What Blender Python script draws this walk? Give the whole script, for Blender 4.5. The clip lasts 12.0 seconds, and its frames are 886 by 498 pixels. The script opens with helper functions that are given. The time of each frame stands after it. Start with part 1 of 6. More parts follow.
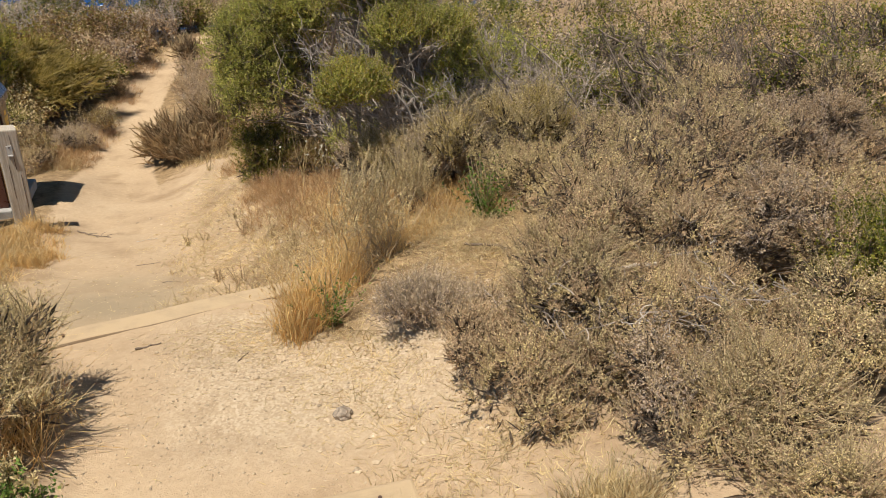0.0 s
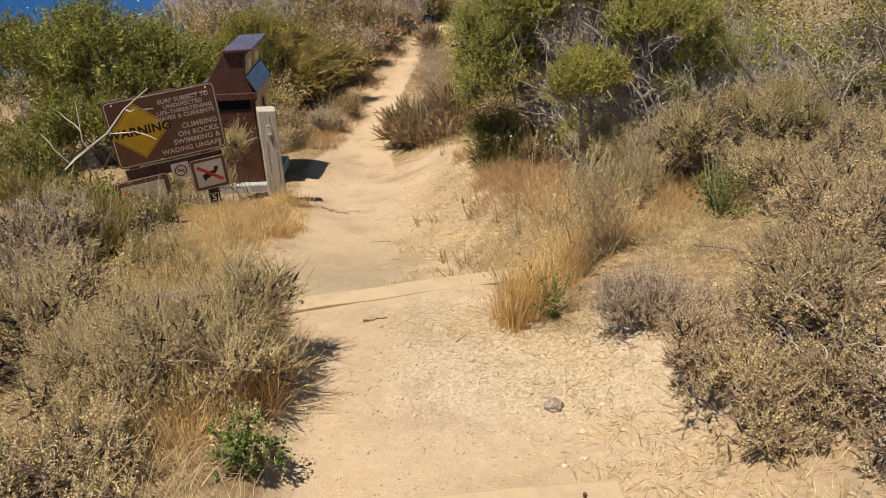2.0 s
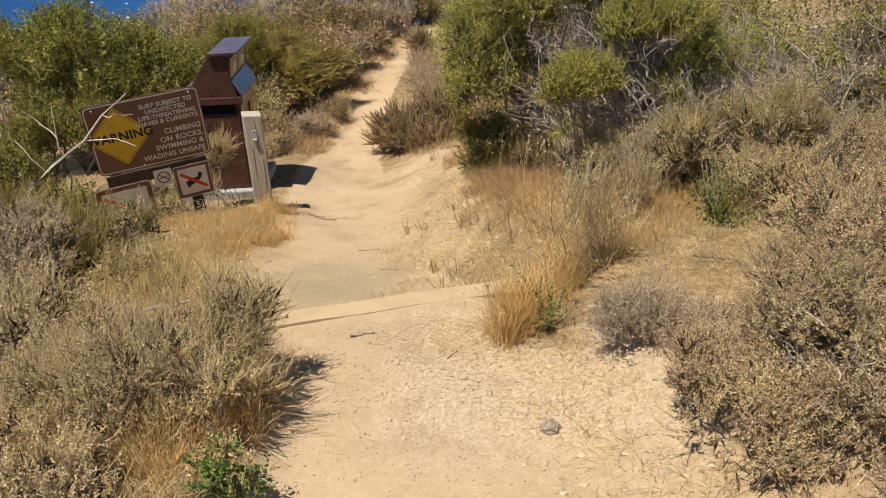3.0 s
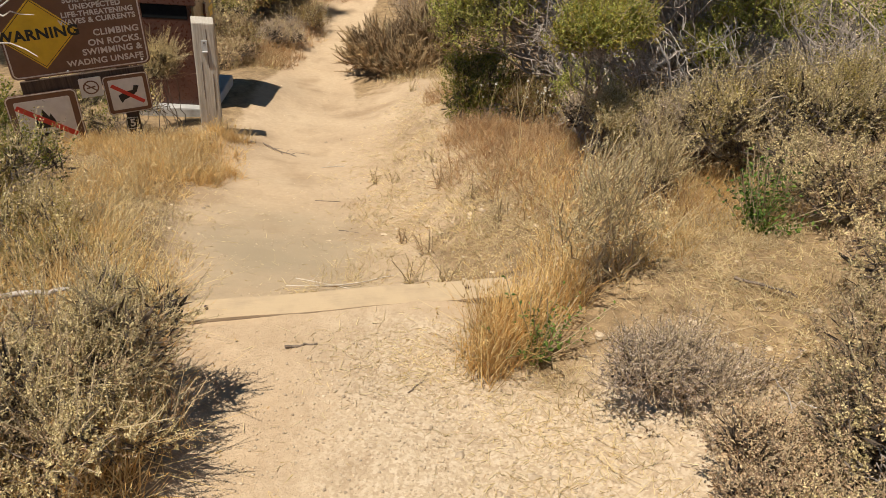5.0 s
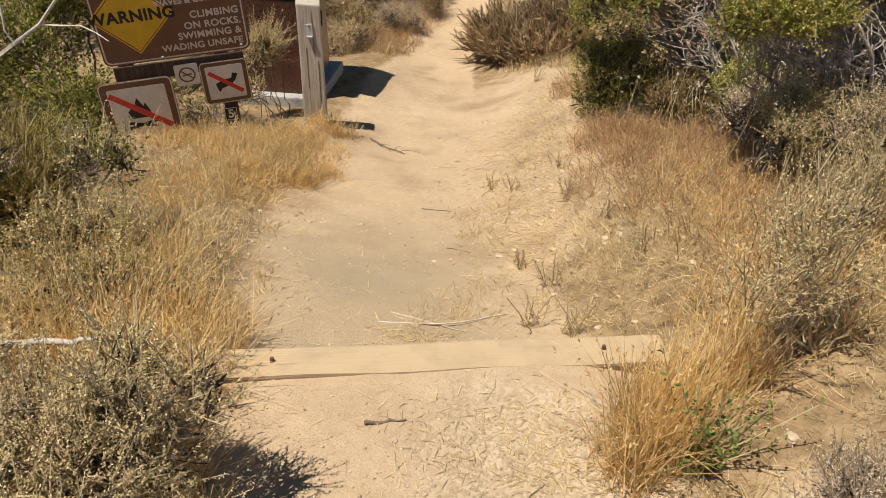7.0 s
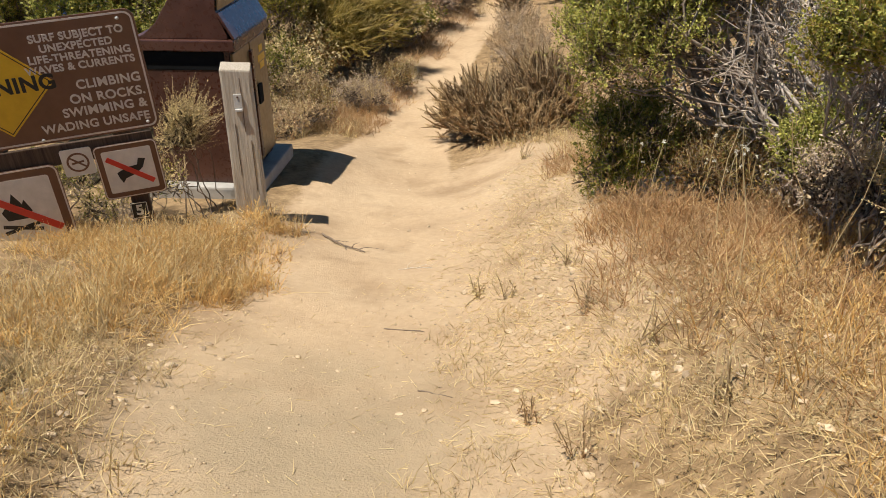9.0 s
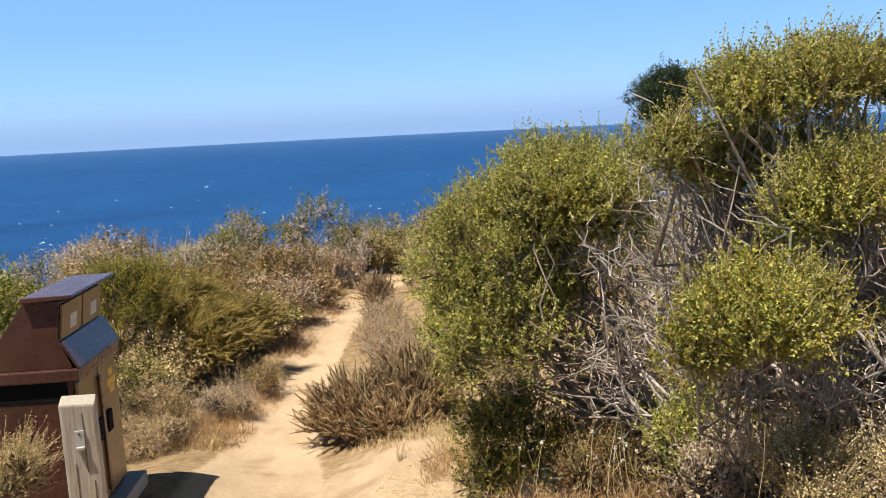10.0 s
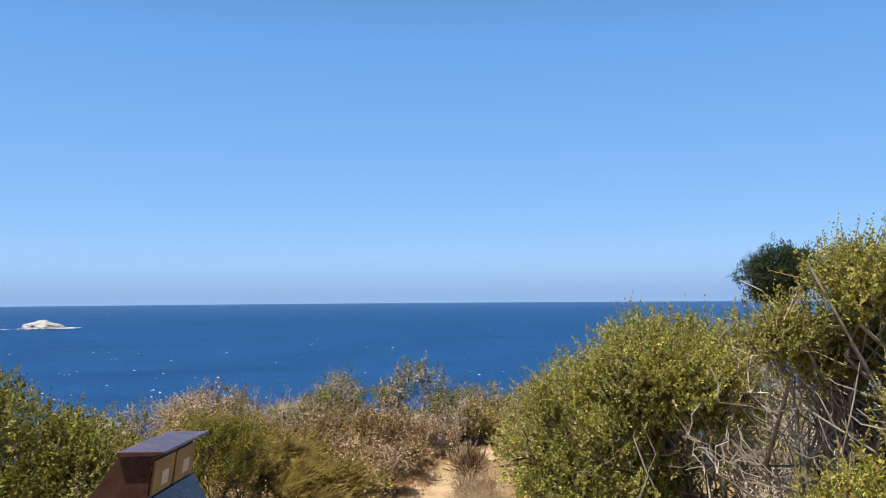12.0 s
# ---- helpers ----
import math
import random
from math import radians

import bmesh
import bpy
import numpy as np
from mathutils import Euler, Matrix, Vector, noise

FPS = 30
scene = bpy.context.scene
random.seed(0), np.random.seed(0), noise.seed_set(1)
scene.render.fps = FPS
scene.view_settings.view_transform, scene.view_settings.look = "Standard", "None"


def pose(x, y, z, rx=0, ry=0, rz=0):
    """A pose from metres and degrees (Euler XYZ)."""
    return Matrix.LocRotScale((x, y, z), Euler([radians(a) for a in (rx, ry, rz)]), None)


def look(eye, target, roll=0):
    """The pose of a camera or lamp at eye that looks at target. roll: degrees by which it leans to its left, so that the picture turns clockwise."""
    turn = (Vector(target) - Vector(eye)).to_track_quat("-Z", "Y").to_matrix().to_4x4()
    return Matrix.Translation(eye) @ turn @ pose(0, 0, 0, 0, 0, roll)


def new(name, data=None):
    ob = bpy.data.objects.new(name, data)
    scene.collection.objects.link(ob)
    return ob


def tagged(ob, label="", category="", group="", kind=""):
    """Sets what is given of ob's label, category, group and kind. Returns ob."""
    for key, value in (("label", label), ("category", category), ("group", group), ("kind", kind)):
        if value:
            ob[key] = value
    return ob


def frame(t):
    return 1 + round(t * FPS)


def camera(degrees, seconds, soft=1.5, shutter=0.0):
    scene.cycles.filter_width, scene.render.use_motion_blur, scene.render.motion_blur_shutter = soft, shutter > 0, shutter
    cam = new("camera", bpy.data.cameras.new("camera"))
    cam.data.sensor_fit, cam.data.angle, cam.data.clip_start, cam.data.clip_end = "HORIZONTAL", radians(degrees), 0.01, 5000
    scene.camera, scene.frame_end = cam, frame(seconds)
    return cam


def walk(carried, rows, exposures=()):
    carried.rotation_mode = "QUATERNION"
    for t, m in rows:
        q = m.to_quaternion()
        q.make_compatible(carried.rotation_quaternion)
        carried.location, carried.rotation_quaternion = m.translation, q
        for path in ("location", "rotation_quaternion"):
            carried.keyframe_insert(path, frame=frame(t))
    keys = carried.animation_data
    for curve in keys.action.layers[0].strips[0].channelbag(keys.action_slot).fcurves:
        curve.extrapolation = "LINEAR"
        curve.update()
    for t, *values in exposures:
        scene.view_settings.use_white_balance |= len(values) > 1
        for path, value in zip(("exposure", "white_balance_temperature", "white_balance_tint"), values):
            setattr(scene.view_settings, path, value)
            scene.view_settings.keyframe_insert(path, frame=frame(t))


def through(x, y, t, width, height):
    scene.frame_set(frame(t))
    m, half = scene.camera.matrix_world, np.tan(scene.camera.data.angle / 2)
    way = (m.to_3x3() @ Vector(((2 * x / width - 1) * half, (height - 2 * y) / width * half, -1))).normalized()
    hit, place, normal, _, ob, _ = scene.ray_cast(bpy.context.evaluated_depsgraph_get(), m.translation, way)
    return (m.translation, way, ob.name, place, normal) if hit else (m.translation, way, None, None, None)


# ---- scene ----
cam = camera(56.7, 12.0, soft=0.6)
PATH = [
    (0, (0.444, -0.079, 1.886), (0.817, 1.583, 1.052), 0.5),
    (0.5, (0.46, -0.087, 1.895), (0.538, 1.618, 1.034), -1.7),
    (1, (0.46, -0.098, 1.903), (0.444, 1.616, 1.028), -2.9),
    (1.5, (0.447, -0.095, 1.89), (0.395, 1.605, 1.03), -2.7),
    (2, (0.441, -0.072, 1.886), (0.308, 1.612, 1.046), -2.9),
    (2.5, (0.435, -0.026, 1.87), (0.297, 1.648, 1.035), -3.2),
    (3, (0.431, 0.098, 1.853), (0.321, 1.769, 1.025), -2.8),
    (3.2, (0.415, 0.18, 1.851), (0.311, 1.852, 1.024), -2.6),
    (4.8, (0.366, 1.004, 1.713), (0.283, 2.712, 0.675), 3.6),
    (5, (0.352, 1.08, 1.699), (0.318, 2.771, 0.632), 3.7),
    (5.5, (0.388, 1.231, 1.677), (0.313, 2.886, 0.556), 3.6),
    (6, (0.44, 1.389, 1.644), (0.32, 2.951, 0.401), 2.9),
    (6.5, (0.364, 1.573, 1.519), (0.238, 3.182, 0.338), 3.0),
    (7, (0.267, 1.809, 1.455), (-0.04, 3.447, 0.349), 0.9),
    (7.2, (0.264, 1.931, 1.387), (-0.069, 3.553, 0.266), 0.3),
    (8.8, (0.107, 2.855, 0.9), (-0.171, 4.601, -0.036), -0.4),
    (9, (0.109, 2.947, 0.919), (-0.175, 4.699, -0.003), -0.7),
    (9.2, (0.109, 3.006, 0.933), (-0.143, 4.794, 0.074), -2.4),
    (9.4, (0.067, 3.076, 0.935), (-0.111, 4.918, 0.178), -3.6),
    (9.5, (0.063, 3.106, 0.951), (-0.073, 4.977, 0.26), -3.8),
    (9.7, (0.061, 3.149, 0.975), (0.005, 5.076, 0.443), -3.7),
    (9.8, (0.088, 3.158, 0.98), (0.055, 5.108, 0.539), -3.3),
    (10, (0.12, 3.164, 1.017), (0.138, 5.142, 0.719), -2.9),
    (10.5, (0.166, 3.185, 1.03), (0.227, 5.181, 0.928), -1.4),
    (11, (0.19, 3.209, 1.03), (0.248, 5.206, 0.925), -1.4),
    (11.5, (0.183, 3.206, 1.041), (0.259, 5.204, 0.985), -0.8),
    (12, (0.142, 3.211, 1.054), (-0.074, 5.196, 1.166), -0.4),
]
walk(cam, [(t, look(eye, target, roll)) for t, eye, target, roll in PATH],
     [(0.0, 0.3), (2.5, 0.36), (5.5, 0.35), (7.0, 0.36), (9.0, 0.44), (9.5, 0.47), (10.0, 0.64), (10.5, 0.42), (11.0, 0.42), (12.0, 0.46)])

# world, sun
SUN_FROM = Vector((-0.27, -0.27, 1.0)).normalized()
world = bpy.data.worlds.new("sky")
scene.world = world
world.use_nodes = True
wn = world.node_tree
sky = wn.nodes.new("ShaderNodeTexSky")
sky.sky_type = "NISHITA"
sky.sun_disc = False
sky.sun_elevation = math.asin(SUN_FROM.z)
sky.sun_rotation = math.atan2(SUN_FROM.x, SUN_FROM.y)
sky.altitude = 50
sky.air_density = 1.0
sky.dust_density = 0.1
sky.ozone_density = 3.0
tone = wn.nodes.new("ShaderNodeHueSaturation")
tone.inputs["Saturation"].default_value = 1.1
wn.links.new(sky.outputs[0], tone.inputs["Color"])
clear = wn.nodes.new("ShaderNodeMix")
clear.data_type = "RGBA"
clear.inputs[0].default_value = 0.8
clear.inputs[7].default_value = (1.6, 4.25, 9.2, 1)
wn.links.new(tone.outputs[0], clear.inputs[6])
# a clear sky: bright low down, deeper towards the zenith
up = wn.nodes.new("ShaderNodeSeparateXYZ")
wn.links.new(wn.nodes.new("ShaderNodeTexCoord").outputs["Generated"], up.inputs[0])
deep = wn.nodes.new("ShaderNodeValToRGB")
for e, (p, c) in zip([deep.color_ramp.elements[0], deep.color_ramp.elements.new(0.35), deep.color_ramp.elements[-1]], [(0.0, (1.4, 1.16, 1.0)), (0.3, (0.86, 0.86, 0.86)), (0.62, (0.12, 0.1, 0.08))]):
    e.position, e.color = p, (*c, 1)
wn.links.new(up.outputs[2], deep.inputs[0])
whole = wn.nodes.new("ShaderNodeMix")
whole.data_type, whole.blend_type = "RGBA", "MULTIPLY"
whole.inputs[0].default_value = 1.0
wn.links.new(clear.outputs[2], whole.inputs[6])
wn.links.new(deep.outputs[0], whole.inputs[7])
wn.links.new(whole.outputs[2], wn.nodes["Background"].inputs[0])
wn.nodes["Background"].inputs[1].default_value = 0.085
sun_data = bpy.data.lights.new("sun", "SUN")
sun_data.energy = 5.0
sun_data.angle = radians(0.53)
sun_data.color = (1.0, 0.95, 0.86)
sun = new("sun", sun_data)
sun.matrix_world = look((0, 0, 30), Vector((0, 0, 30)) - SUN_FROM)


# ---- materials ----
def material(name):
    m = bpy.data.materials.new(name)
    m.use_nodes = True
    nt = m.node_tree
    return m, nt, nt.nodes["Principled BSDF"]


def node(nt, kind, **values):
    n = nt.nodes.new(kind)
    for k, v in values.items():
        n.inputs[k.replace("_", " ")].default_value = v
    return n


def ramp(nt, fac, stops):
    r = nt.nodes.new("ShaderNodeValToRGB")
    while len(r.color_ramp.elements) < len(stops):
        r.color_ramp.elements.new(0.5)
    for e, (p, c) in zip(r.color_ramp.elements, stops):
        e.position, e.color = p, (*c, 1)
    nt.links.new(fac, r.inputs[0])
    return r.outputs[0]


def mixc(nt, fac, a, b, how="MIX"):
    m = nt.nodes.new("ShaderNodeMix")
    m.data_type, m.blend_type = "RGBA", how
    for s, v in ((m.inputs[0], fac), (m.inputs[6], a), (m.inputs[7], b)):
        if isinstance(v, (int, float)):
            s.default_value = v
        elif isinstance(v, tuple):
            s.default_value = (*v, 1)
        else:
            nt.links.new(v, s)
    return m.outputs[2]


def noise_tex(nt, scale, detail=4.0, rough=0.6, coords=None):
    n = node(nt, "ShaderNodeTexNoise", Scale=scale, Detail=detail, Roughness=rough)
    if coords is None:
        coords = nt.nodes.new("ShaderNodeTexCoord").outputs["Object"]
    nt.links.new(coords, n.inputs["Vector"])
    return n.outputs[0]


def bump(nt, bsdf, height, strength, distance=0.01):
    b = node(nt, "ShaderNodeBump", Strength=strength, Distance=distance)
    nt.links.new(height, b.inputs["Height"])
    nt.links.new(b.outputs[0], bsdf.inputs["Normal"])


def leaf_material(name, colours, through=0.3, patch=3.0, rough=0.62):
    """Small leaves: every leaf its own tone, with larger patches of older growth, letting some light through."""
    m, nt, b = material(name)
    geo = nt.nodes.new("ShaderNodeNewGeometry")
    n = len(colours)
    col = ramp(nt, geo.outputs["Random Per Island"], [((i + 0.5) / n, c) for i, c in enumerate(colours)])
    big = ramp(nt, noise_tex(nt, patch, 2.0), [(0.35, (0.78, 0.76, 0.74)), (0.65, (1.15, 1.12, 1.0))])
    col = mixc(nt, 1.0, col, big, "MULTIPLY")
    nt.links.new(col, b.inputs["Base Color"])
    b.inputs["Roughness"].default_value = rough
    b.inputs["Specular IOR Level"].default_value = 0.3
    tr = nt.nodes.new("ShaderNodeBsdfTranslucent")
    nt.links.new(col, tr.inputs[0])
    mx = nt.nodes.new("ShaderNodeMixShader")
    mx.inputs[0].default_value = through
    nt.links.new(b.outputs[0], mx.inputs[1])
    nt.links.new(tr.outputs[0], mx.inputs[2])
    nt.links.new(mx.outputs[0], nt.nodes["Material Output"].inputs[0])
    return m


def bark_material(name, dark, light, scale=40.0):
    m, nt, b = material(name)
    geo = nt.nodes.new("ShaderNodeNewGeometry")
    grain = noise_tex(nt, scale, 5.0, 0.7)
    col = ramp(nt, grain, [(0.3, dark), (0.68, light)])
    tone = ramp(nt, geo.outputs["Random Per Island"], [(0.0, (0.65, 0.62, 0.6)), (1.0, (1.2, 1.18, 1.15))])
    nt.links.new(mixc(nt, 1.0, col, tone, "MULTIPLY"), b.inputs["Base Color"])
    b.inputs["Roughness"].default_value = 0.85
    bump(nt, b, grain, 0.5, 0.004)
    return m


def painted(name, colour, rough=0.4, wear=0.12, scale=14.0, spec=0.5):
    """Paint on metal, faded in patches, with fine scratches and dust."""
    m, nt, b = material(name)
    dark = tuple(c * (1 - wear) for c in colour)
    light = tuple(min(1, c * (1 + wear) + 0.02 * wear) for c in colour)
    cloud = noise_tex(nt, scale, 6.0, 0.65)
    nt.links.new(ramp(nt, cloud, [(0.35, dark), (0.7, light)]), b.inputs["Base Color"])
    r = ramp(nt, noise_tex(nt, scale * 5, 4.0), [(0.3, (rough * 0.8,) * 3), (0.7, (min(1, rough * 1.35),) * 3)])
    nt.links.new(r, b.inputs["Roughness"])
    b.inputs["Specular IOR Level"].default_value = spec
    bump(nt, b, noise_tex(nt, scale * 12, 3.0), 0.08, 0.002)
    return m


def ground_material():
    m, nt, b = material("trail_soil")
    geo = nt.nodes.new("ShaderNodeNewGeometry")
    pos = geo.outputs["Position"]
    att = nt.nodes.new("ShaderNodeAttribute")
    att.attribute_name = "trodden"
    att2 = nt.nodes.new("ShaderNodeAttribute")
    att2.attribute_name = "gravelly"
    broad = noise_tex(nt, 1.7, 5.0, 0.6, pos)
    fine = noise_tex(nt, 26.0, 6.0, 0.7, pos)
    sand = ramp(nt, broad, [(0.28, (0.36, 0.247, 0.147)), (0.48, (0.46, 0.327, 0.2)), (0.72, (0.52, 0.383, 0.243))])
    sand = mixc(nt, 0.35, sand, ramp(nt, fine, [(0.3, (0.34, 0.237, 0.14)), (0.7, (0.58, 0.432, 0.285))]))
    vor = node(nt, "ShaderNodeTexVoronoi", Scale=95.0)
    nt.links.new(pos, vor.inputs["Vector"])
    grit = ramp(nt, vor.outputs["Color"], [(0.25, (0.36, 0.27, 0.175)), (0.5, (0.5, 0.39, 0.26)), (0.85, (0.62, 0.51, 0.37))])
    sand = mixc(nt, att2.outputs["Fac"], sand, mixc(nt, 0.6, sand, grit))
    duff = ramp(nt, noise_tex(nt, 9.0, 6.0, 0.75, pos), [(0.3, (0.13, 0.085, 0.045)), (0.5, (0.27, 0.18, 0.095)), (0.7, (0.42, 0.295, 0.16))])
    edge = mixc(nt, 0.5, att.outputs["Color"], ramp(nt, noise_tex(nt, 6.0, 5.0, 0.7, pos), [(0.3, (0, 0, 0)), (0.7, (1, 1, 1))]), "OVERLAY")
    edge = ramp(nt, edge, [(0.3, (0, 0, 0)), (0.62, (1, 1, 1))])
    col = mixc(nt, edge, duff, sand)
    stain = ramp(nt, noise_tex(nt, 2.6, 3.0, 0.5, pos), [(0.54, (1, 1, 1)), (0.7, (0.78, 0.75, 0.72))])
    col = mixc(nt, 1.0, col, stain, "MULTIPLY")
    scuff = nt.nodes.new("ShaderNodeAttribute")
    scuff.attribute_name = "scuffed"
    patch = mixc(nt, 1.0, scuff.outputs["Color"], ramp(nt, noise_tex(nt, 2.2, 4.0, 0.55, pos), [(0.3, (0.25, 0.25, 0.25)), (0.62, (1, 1, 1))]), "MULTIPLY")
    nt.links.new(mixc(nt, patch, col, (0.34, 0.26, 0.165)), b.inputs["Base Color"])
    b.inputs["Roughness"].default_value = 0.95
    b.inputs["Specular IOR Level"].default_value = 0.15
    h = nt.nodes.new("ShaderNodeMath")
    h.operation = "ADD"
    nt.links.new(fine, h.inputs[0])
    nt.links.new(noise_tex(nt, 120.0, 3.0, 0.6, pos), h.inputs[1])
    bump(nt, b, h.outputs[0], 0.55, 0.012)
    return m


def sea_material():
    m, nt, b = material("sea_water")
    pos = nt.nodes.new("ShaderNodeNewGeometry").outputs["Position"]
    mp = node(nt, "ShaderNodeMapping", Scale=(1.0, 2.2, 1.0))
    nt.links.new(pos, mp.inputs[0])
    swell = noise_tex(nt, 0.012, 6.0, 0.65, mp.outputs[0])
    chop = noise_tex(nt, 0.25, 5.0, 0.7, mp.outputs[0])
    col = ramp(nt, swell, [(0.35, (0.004, 0.04, 0.135)), (0.65, (0.008, 0.062, 0.19))])
    nt.links.new(col, b.inputs["Base Color"])
    b.inputs["Roughness"].default_value = 0.5
    b.inputs["Specular IOR Level"].default_value = 0.12
    bump(nt, b, chop, 0.6, 1.5)
    return m


def wood_material(name, dark, light, along="X", dust=0.0, dust_colour=(0.47, 0.34, 0.2)):
    m, nt, b = material(name)
    co = nt.nodes.new("ShaderNodeTexCoord").outputs["Object"]
    sc = {"X": (1.2, 22, 22), "Y": (22, 1.2, 22), "Z": (22, 22, 1.2)}[along]
    mp = node(nt, "ShaderNodeMapping", Scale=sc)
    nt.links.new(co, mp.inputs[0])
    grain = noise_tex(nt, 4.0, 6.0, 0.7, mp.outputs[0])
    col = ramp(nt, grain, [(0.3, dark), (0.52, tuple((a + b_) / 2 for a, b_ in zip(dark, light))), (0.7, light)])
    if dust:
        up = nt.nodes.new("ShaderNodeSeparateXYZ")
        nt.links.new(nt.nodes.new("ShaderNodeNewGeometry").outputs["Normal"], up.inputs[0])
        mu = nt.nodes.new("ShaderNodeMath")
        mu.operation = "MULTIPLY"
        nt.links.new(up.outputs[2], mu.inputs[0])
        nt.links.new(ramp(nt, noise_tex(nt, 7.0, 5.0, 0.6, co), [(0.2, (0.4,) * 3), (0.55, (dust,) * 3)]), mu.inputs[1])
        mu.use_clamp = True
        col = mixc(nt, mu.outputs[0], col, dust_colour)
    nt.links.new(col, b.inputs["Base Color"])
    b.inputs["Roughness"].default_value = 0.85
    b.inputs["Specular IOR Level"].default_value = 0.2
    bump(nt, b, grain, 0.6, 0.006)
    return m


def plain(name, colour, rough=0.6, spec=0.4, scale=20.0):
    return painted(name, colour, rough, 0.14, scale, spec)


SOIL = ground_material()
SEA = sea_material()
GREEN = leaf_material("coyote_brush_leaf", [(0.18, 0.195, 0.045), (0.32, 0.33, 0.065), (0.45, 0.445, 0.1), (0.58, 0.54, 0.16)], 0.35)
YELLOWGREEN = leaf_material("yellowing_leaf", [(0.2, 0.2, 0.03), (0.33, 0.31, 0.045), (0.46, 0.4, 0.07), (0.42, 0.3, 0.07)], 0.35)
DEEPGREEN = leaf_material("deep_green_leaf", [(0.083, 0.102, 0.016), (0.166, 0.179, 0.026), (0.268, 0.257, 0.040), (0.357, 0.299, 0.059)], 0.3)
SAGE = leaf_material("sagebrush_leaf", [(0.34, 0.265, 0.125), (0.5, 0.395, 0.195), (0.62, 0.49, 0.255), (0.74, 0.6, 0.34)], 0.15)
SAGEBROWN = leaf_material("brown_sagebrush_leaf", [(0.3, 0.195, 0.12), (0.44, 0.305, 0.185), (0.55, 0.405, 0.245), (0.47, 0.31, 0.195), (0.63, 0.49, 0.295)], 0.15)
LAVENDER = leaf_material("grey_lavender_leaf", [(0.24, 0.18, 0.145), (0.45, 0.35, 0.275), (0.62, 0.5, 0.39), (0.5, 0.385, 0.25)], 0.12)
SPIKE = leaf_material("spiky_shrub_leaf", [(0.2, 0.13, 0.07), (0.34, 0.23, 0.125), (0.45, 0.32, 0.18), (0.54, 0.41, 0.245)], 0.15)
FEATHER = leaf_material("feathery_shrub_leaf", [(0.205, 0.164, 0.037), (0.338, 0.263, 0.061), (0.451, 0.338, 0.102), (0.492, 0.385, 0.156)], 0.3)
RUSTY = leaf_material("rusty_leaf", [(0.187, 0.098, 0.038), (0.297, 0.170, 0.064), (0.340, 0.238, 0.076), (0.238, 0.204, 0.064)], 0.25)
PLANT = leaf_material("fresh_green_leaf", [(0.065, 0.124, 0.022), (0.130, 0.208, 0.036), (0.208, 0.286, 0.060)], 0.3)
PINE = leaf_material("pine_needle", [(0.018, 0.034, 0.014), (0.035, 0.058, 0.022), (0.055, 0.08, 0.03)], 0.1)
STRAW = leaf_material("straw", [(0.5, 0.38, 0.2), (0.62, 0.49, 0.28), (0.7, 0.58, 0.36), (0.56, 0.42, 0.22)], 0.3, 5.0)
GOLD = leaf_material("golden_grass", [(0.56, 0.36, 0.14), (0.68, 0.48, 0.21), (0.78, 0.61, 0.33), (0.6, 0.36, 0.13)], 0.35, 4.0)
RUSSET = leaf_material("russet_grass", [(0.36, 0.21, 0.105), (0.48, 0.31, 0.16), (0.6, 0.44, 0.255), (0.42, 0.24, 0.115)], 0.3, 4.0)
PETAL = leaf_material("white_petal", [(0.7, 0.68, 0.6), (0.8, 0.78, 0.7)], 0.3)
TWIG = bark_material("tan_twig", (0.28, 0.2, 0.11), (0.5, 0.39, 0.23))
GREYBARK = bark_material("weathered_grey_bark", (0.16, 0.12, 0.09), (0.48, 0.4, 0.325))
BROWNBARK = bark_material("brown_bark", (0.09, 0.065, 0.045), (0.24, 0.18, 0.13))
LIGHTBARK = bark_material("bleached_grey_bark", (0.3, 0.25, 0.21), (0.56, 0.49, 0.42))
# near-black twig tone that stands in for shade inside the shrubs
TWIGSHADE = bark_material("dead_twig_shade", (0.045, 0.032, 0.022), (0.14, 0.1, 0.065))
PALEBARK = bark_material("pale_dead_wood", (0.4, 0.34, 0.27), (0.68, 0.6, 0.5))


# ---- mesh tools ----
def build(name, verts, quads=None, tris=None, mat=None, smooth=False):
    """A mesh from arrays of corners."""
    me = bpy.data.meshes.new(name)
    verts = np.asarray(verts, dtype=np.float32)
    faces = []
    if quads is not None and len(quads):
        faces.append((np.asarray(quads, dtype=np.int32), 4))
    if tris is not None and len(tris):
        faces.append((np.asarray(tris, dtype=np.int32), 3))
    loops = np.concatenate([f.ravel() for f, _ in faces])
    sizes = np.concatenate([np.full(len(f), k, dtype=np.int32) for f, k in faces])
    me.vertices.add(len(verts))
    me.vertices.foreach_set("co", verts.ravel())
    me.loops.add(len(loops))
    me.loops.foreach_set("vertex_index", loops)
    me.polygons.add(len(sizes))
    me.polygons.foreach_set("loop_start", np.concatenate([[0], np.cumsum(sizes)[:-1]]).astype(np.int32))
    me.update(calc_edges=True)
    me.polygons.foreach_set("use_smooth", np.full(len(sizes), smooth))
    if mat:
        me.materials.append(mat)
    me.validate()
    return me


def thing(name, label, category, group="", at=(0, 0, 0), turn=0):
    ob = tagged(new(name), label, category, group)
    ob.matrix_world = pose(*at, 0, 0, turn)
    return ob


def part(name, source, mat, parent, label=""):
    """Links a bmesh or a mesh as one object under a thing or a part."""
    if isinstance(source, bmesh.types.BMesh):
        me = bpy.data.meshes.new(name)
        source.to_mesh(me)
        source.free()
    else:
        me = source
    if mat and not me.materials:
        me.materials.append(mat)
    ob = new(name, me)
    ob.parent = parent
    if label:
        ob["label"] = label
    return ob


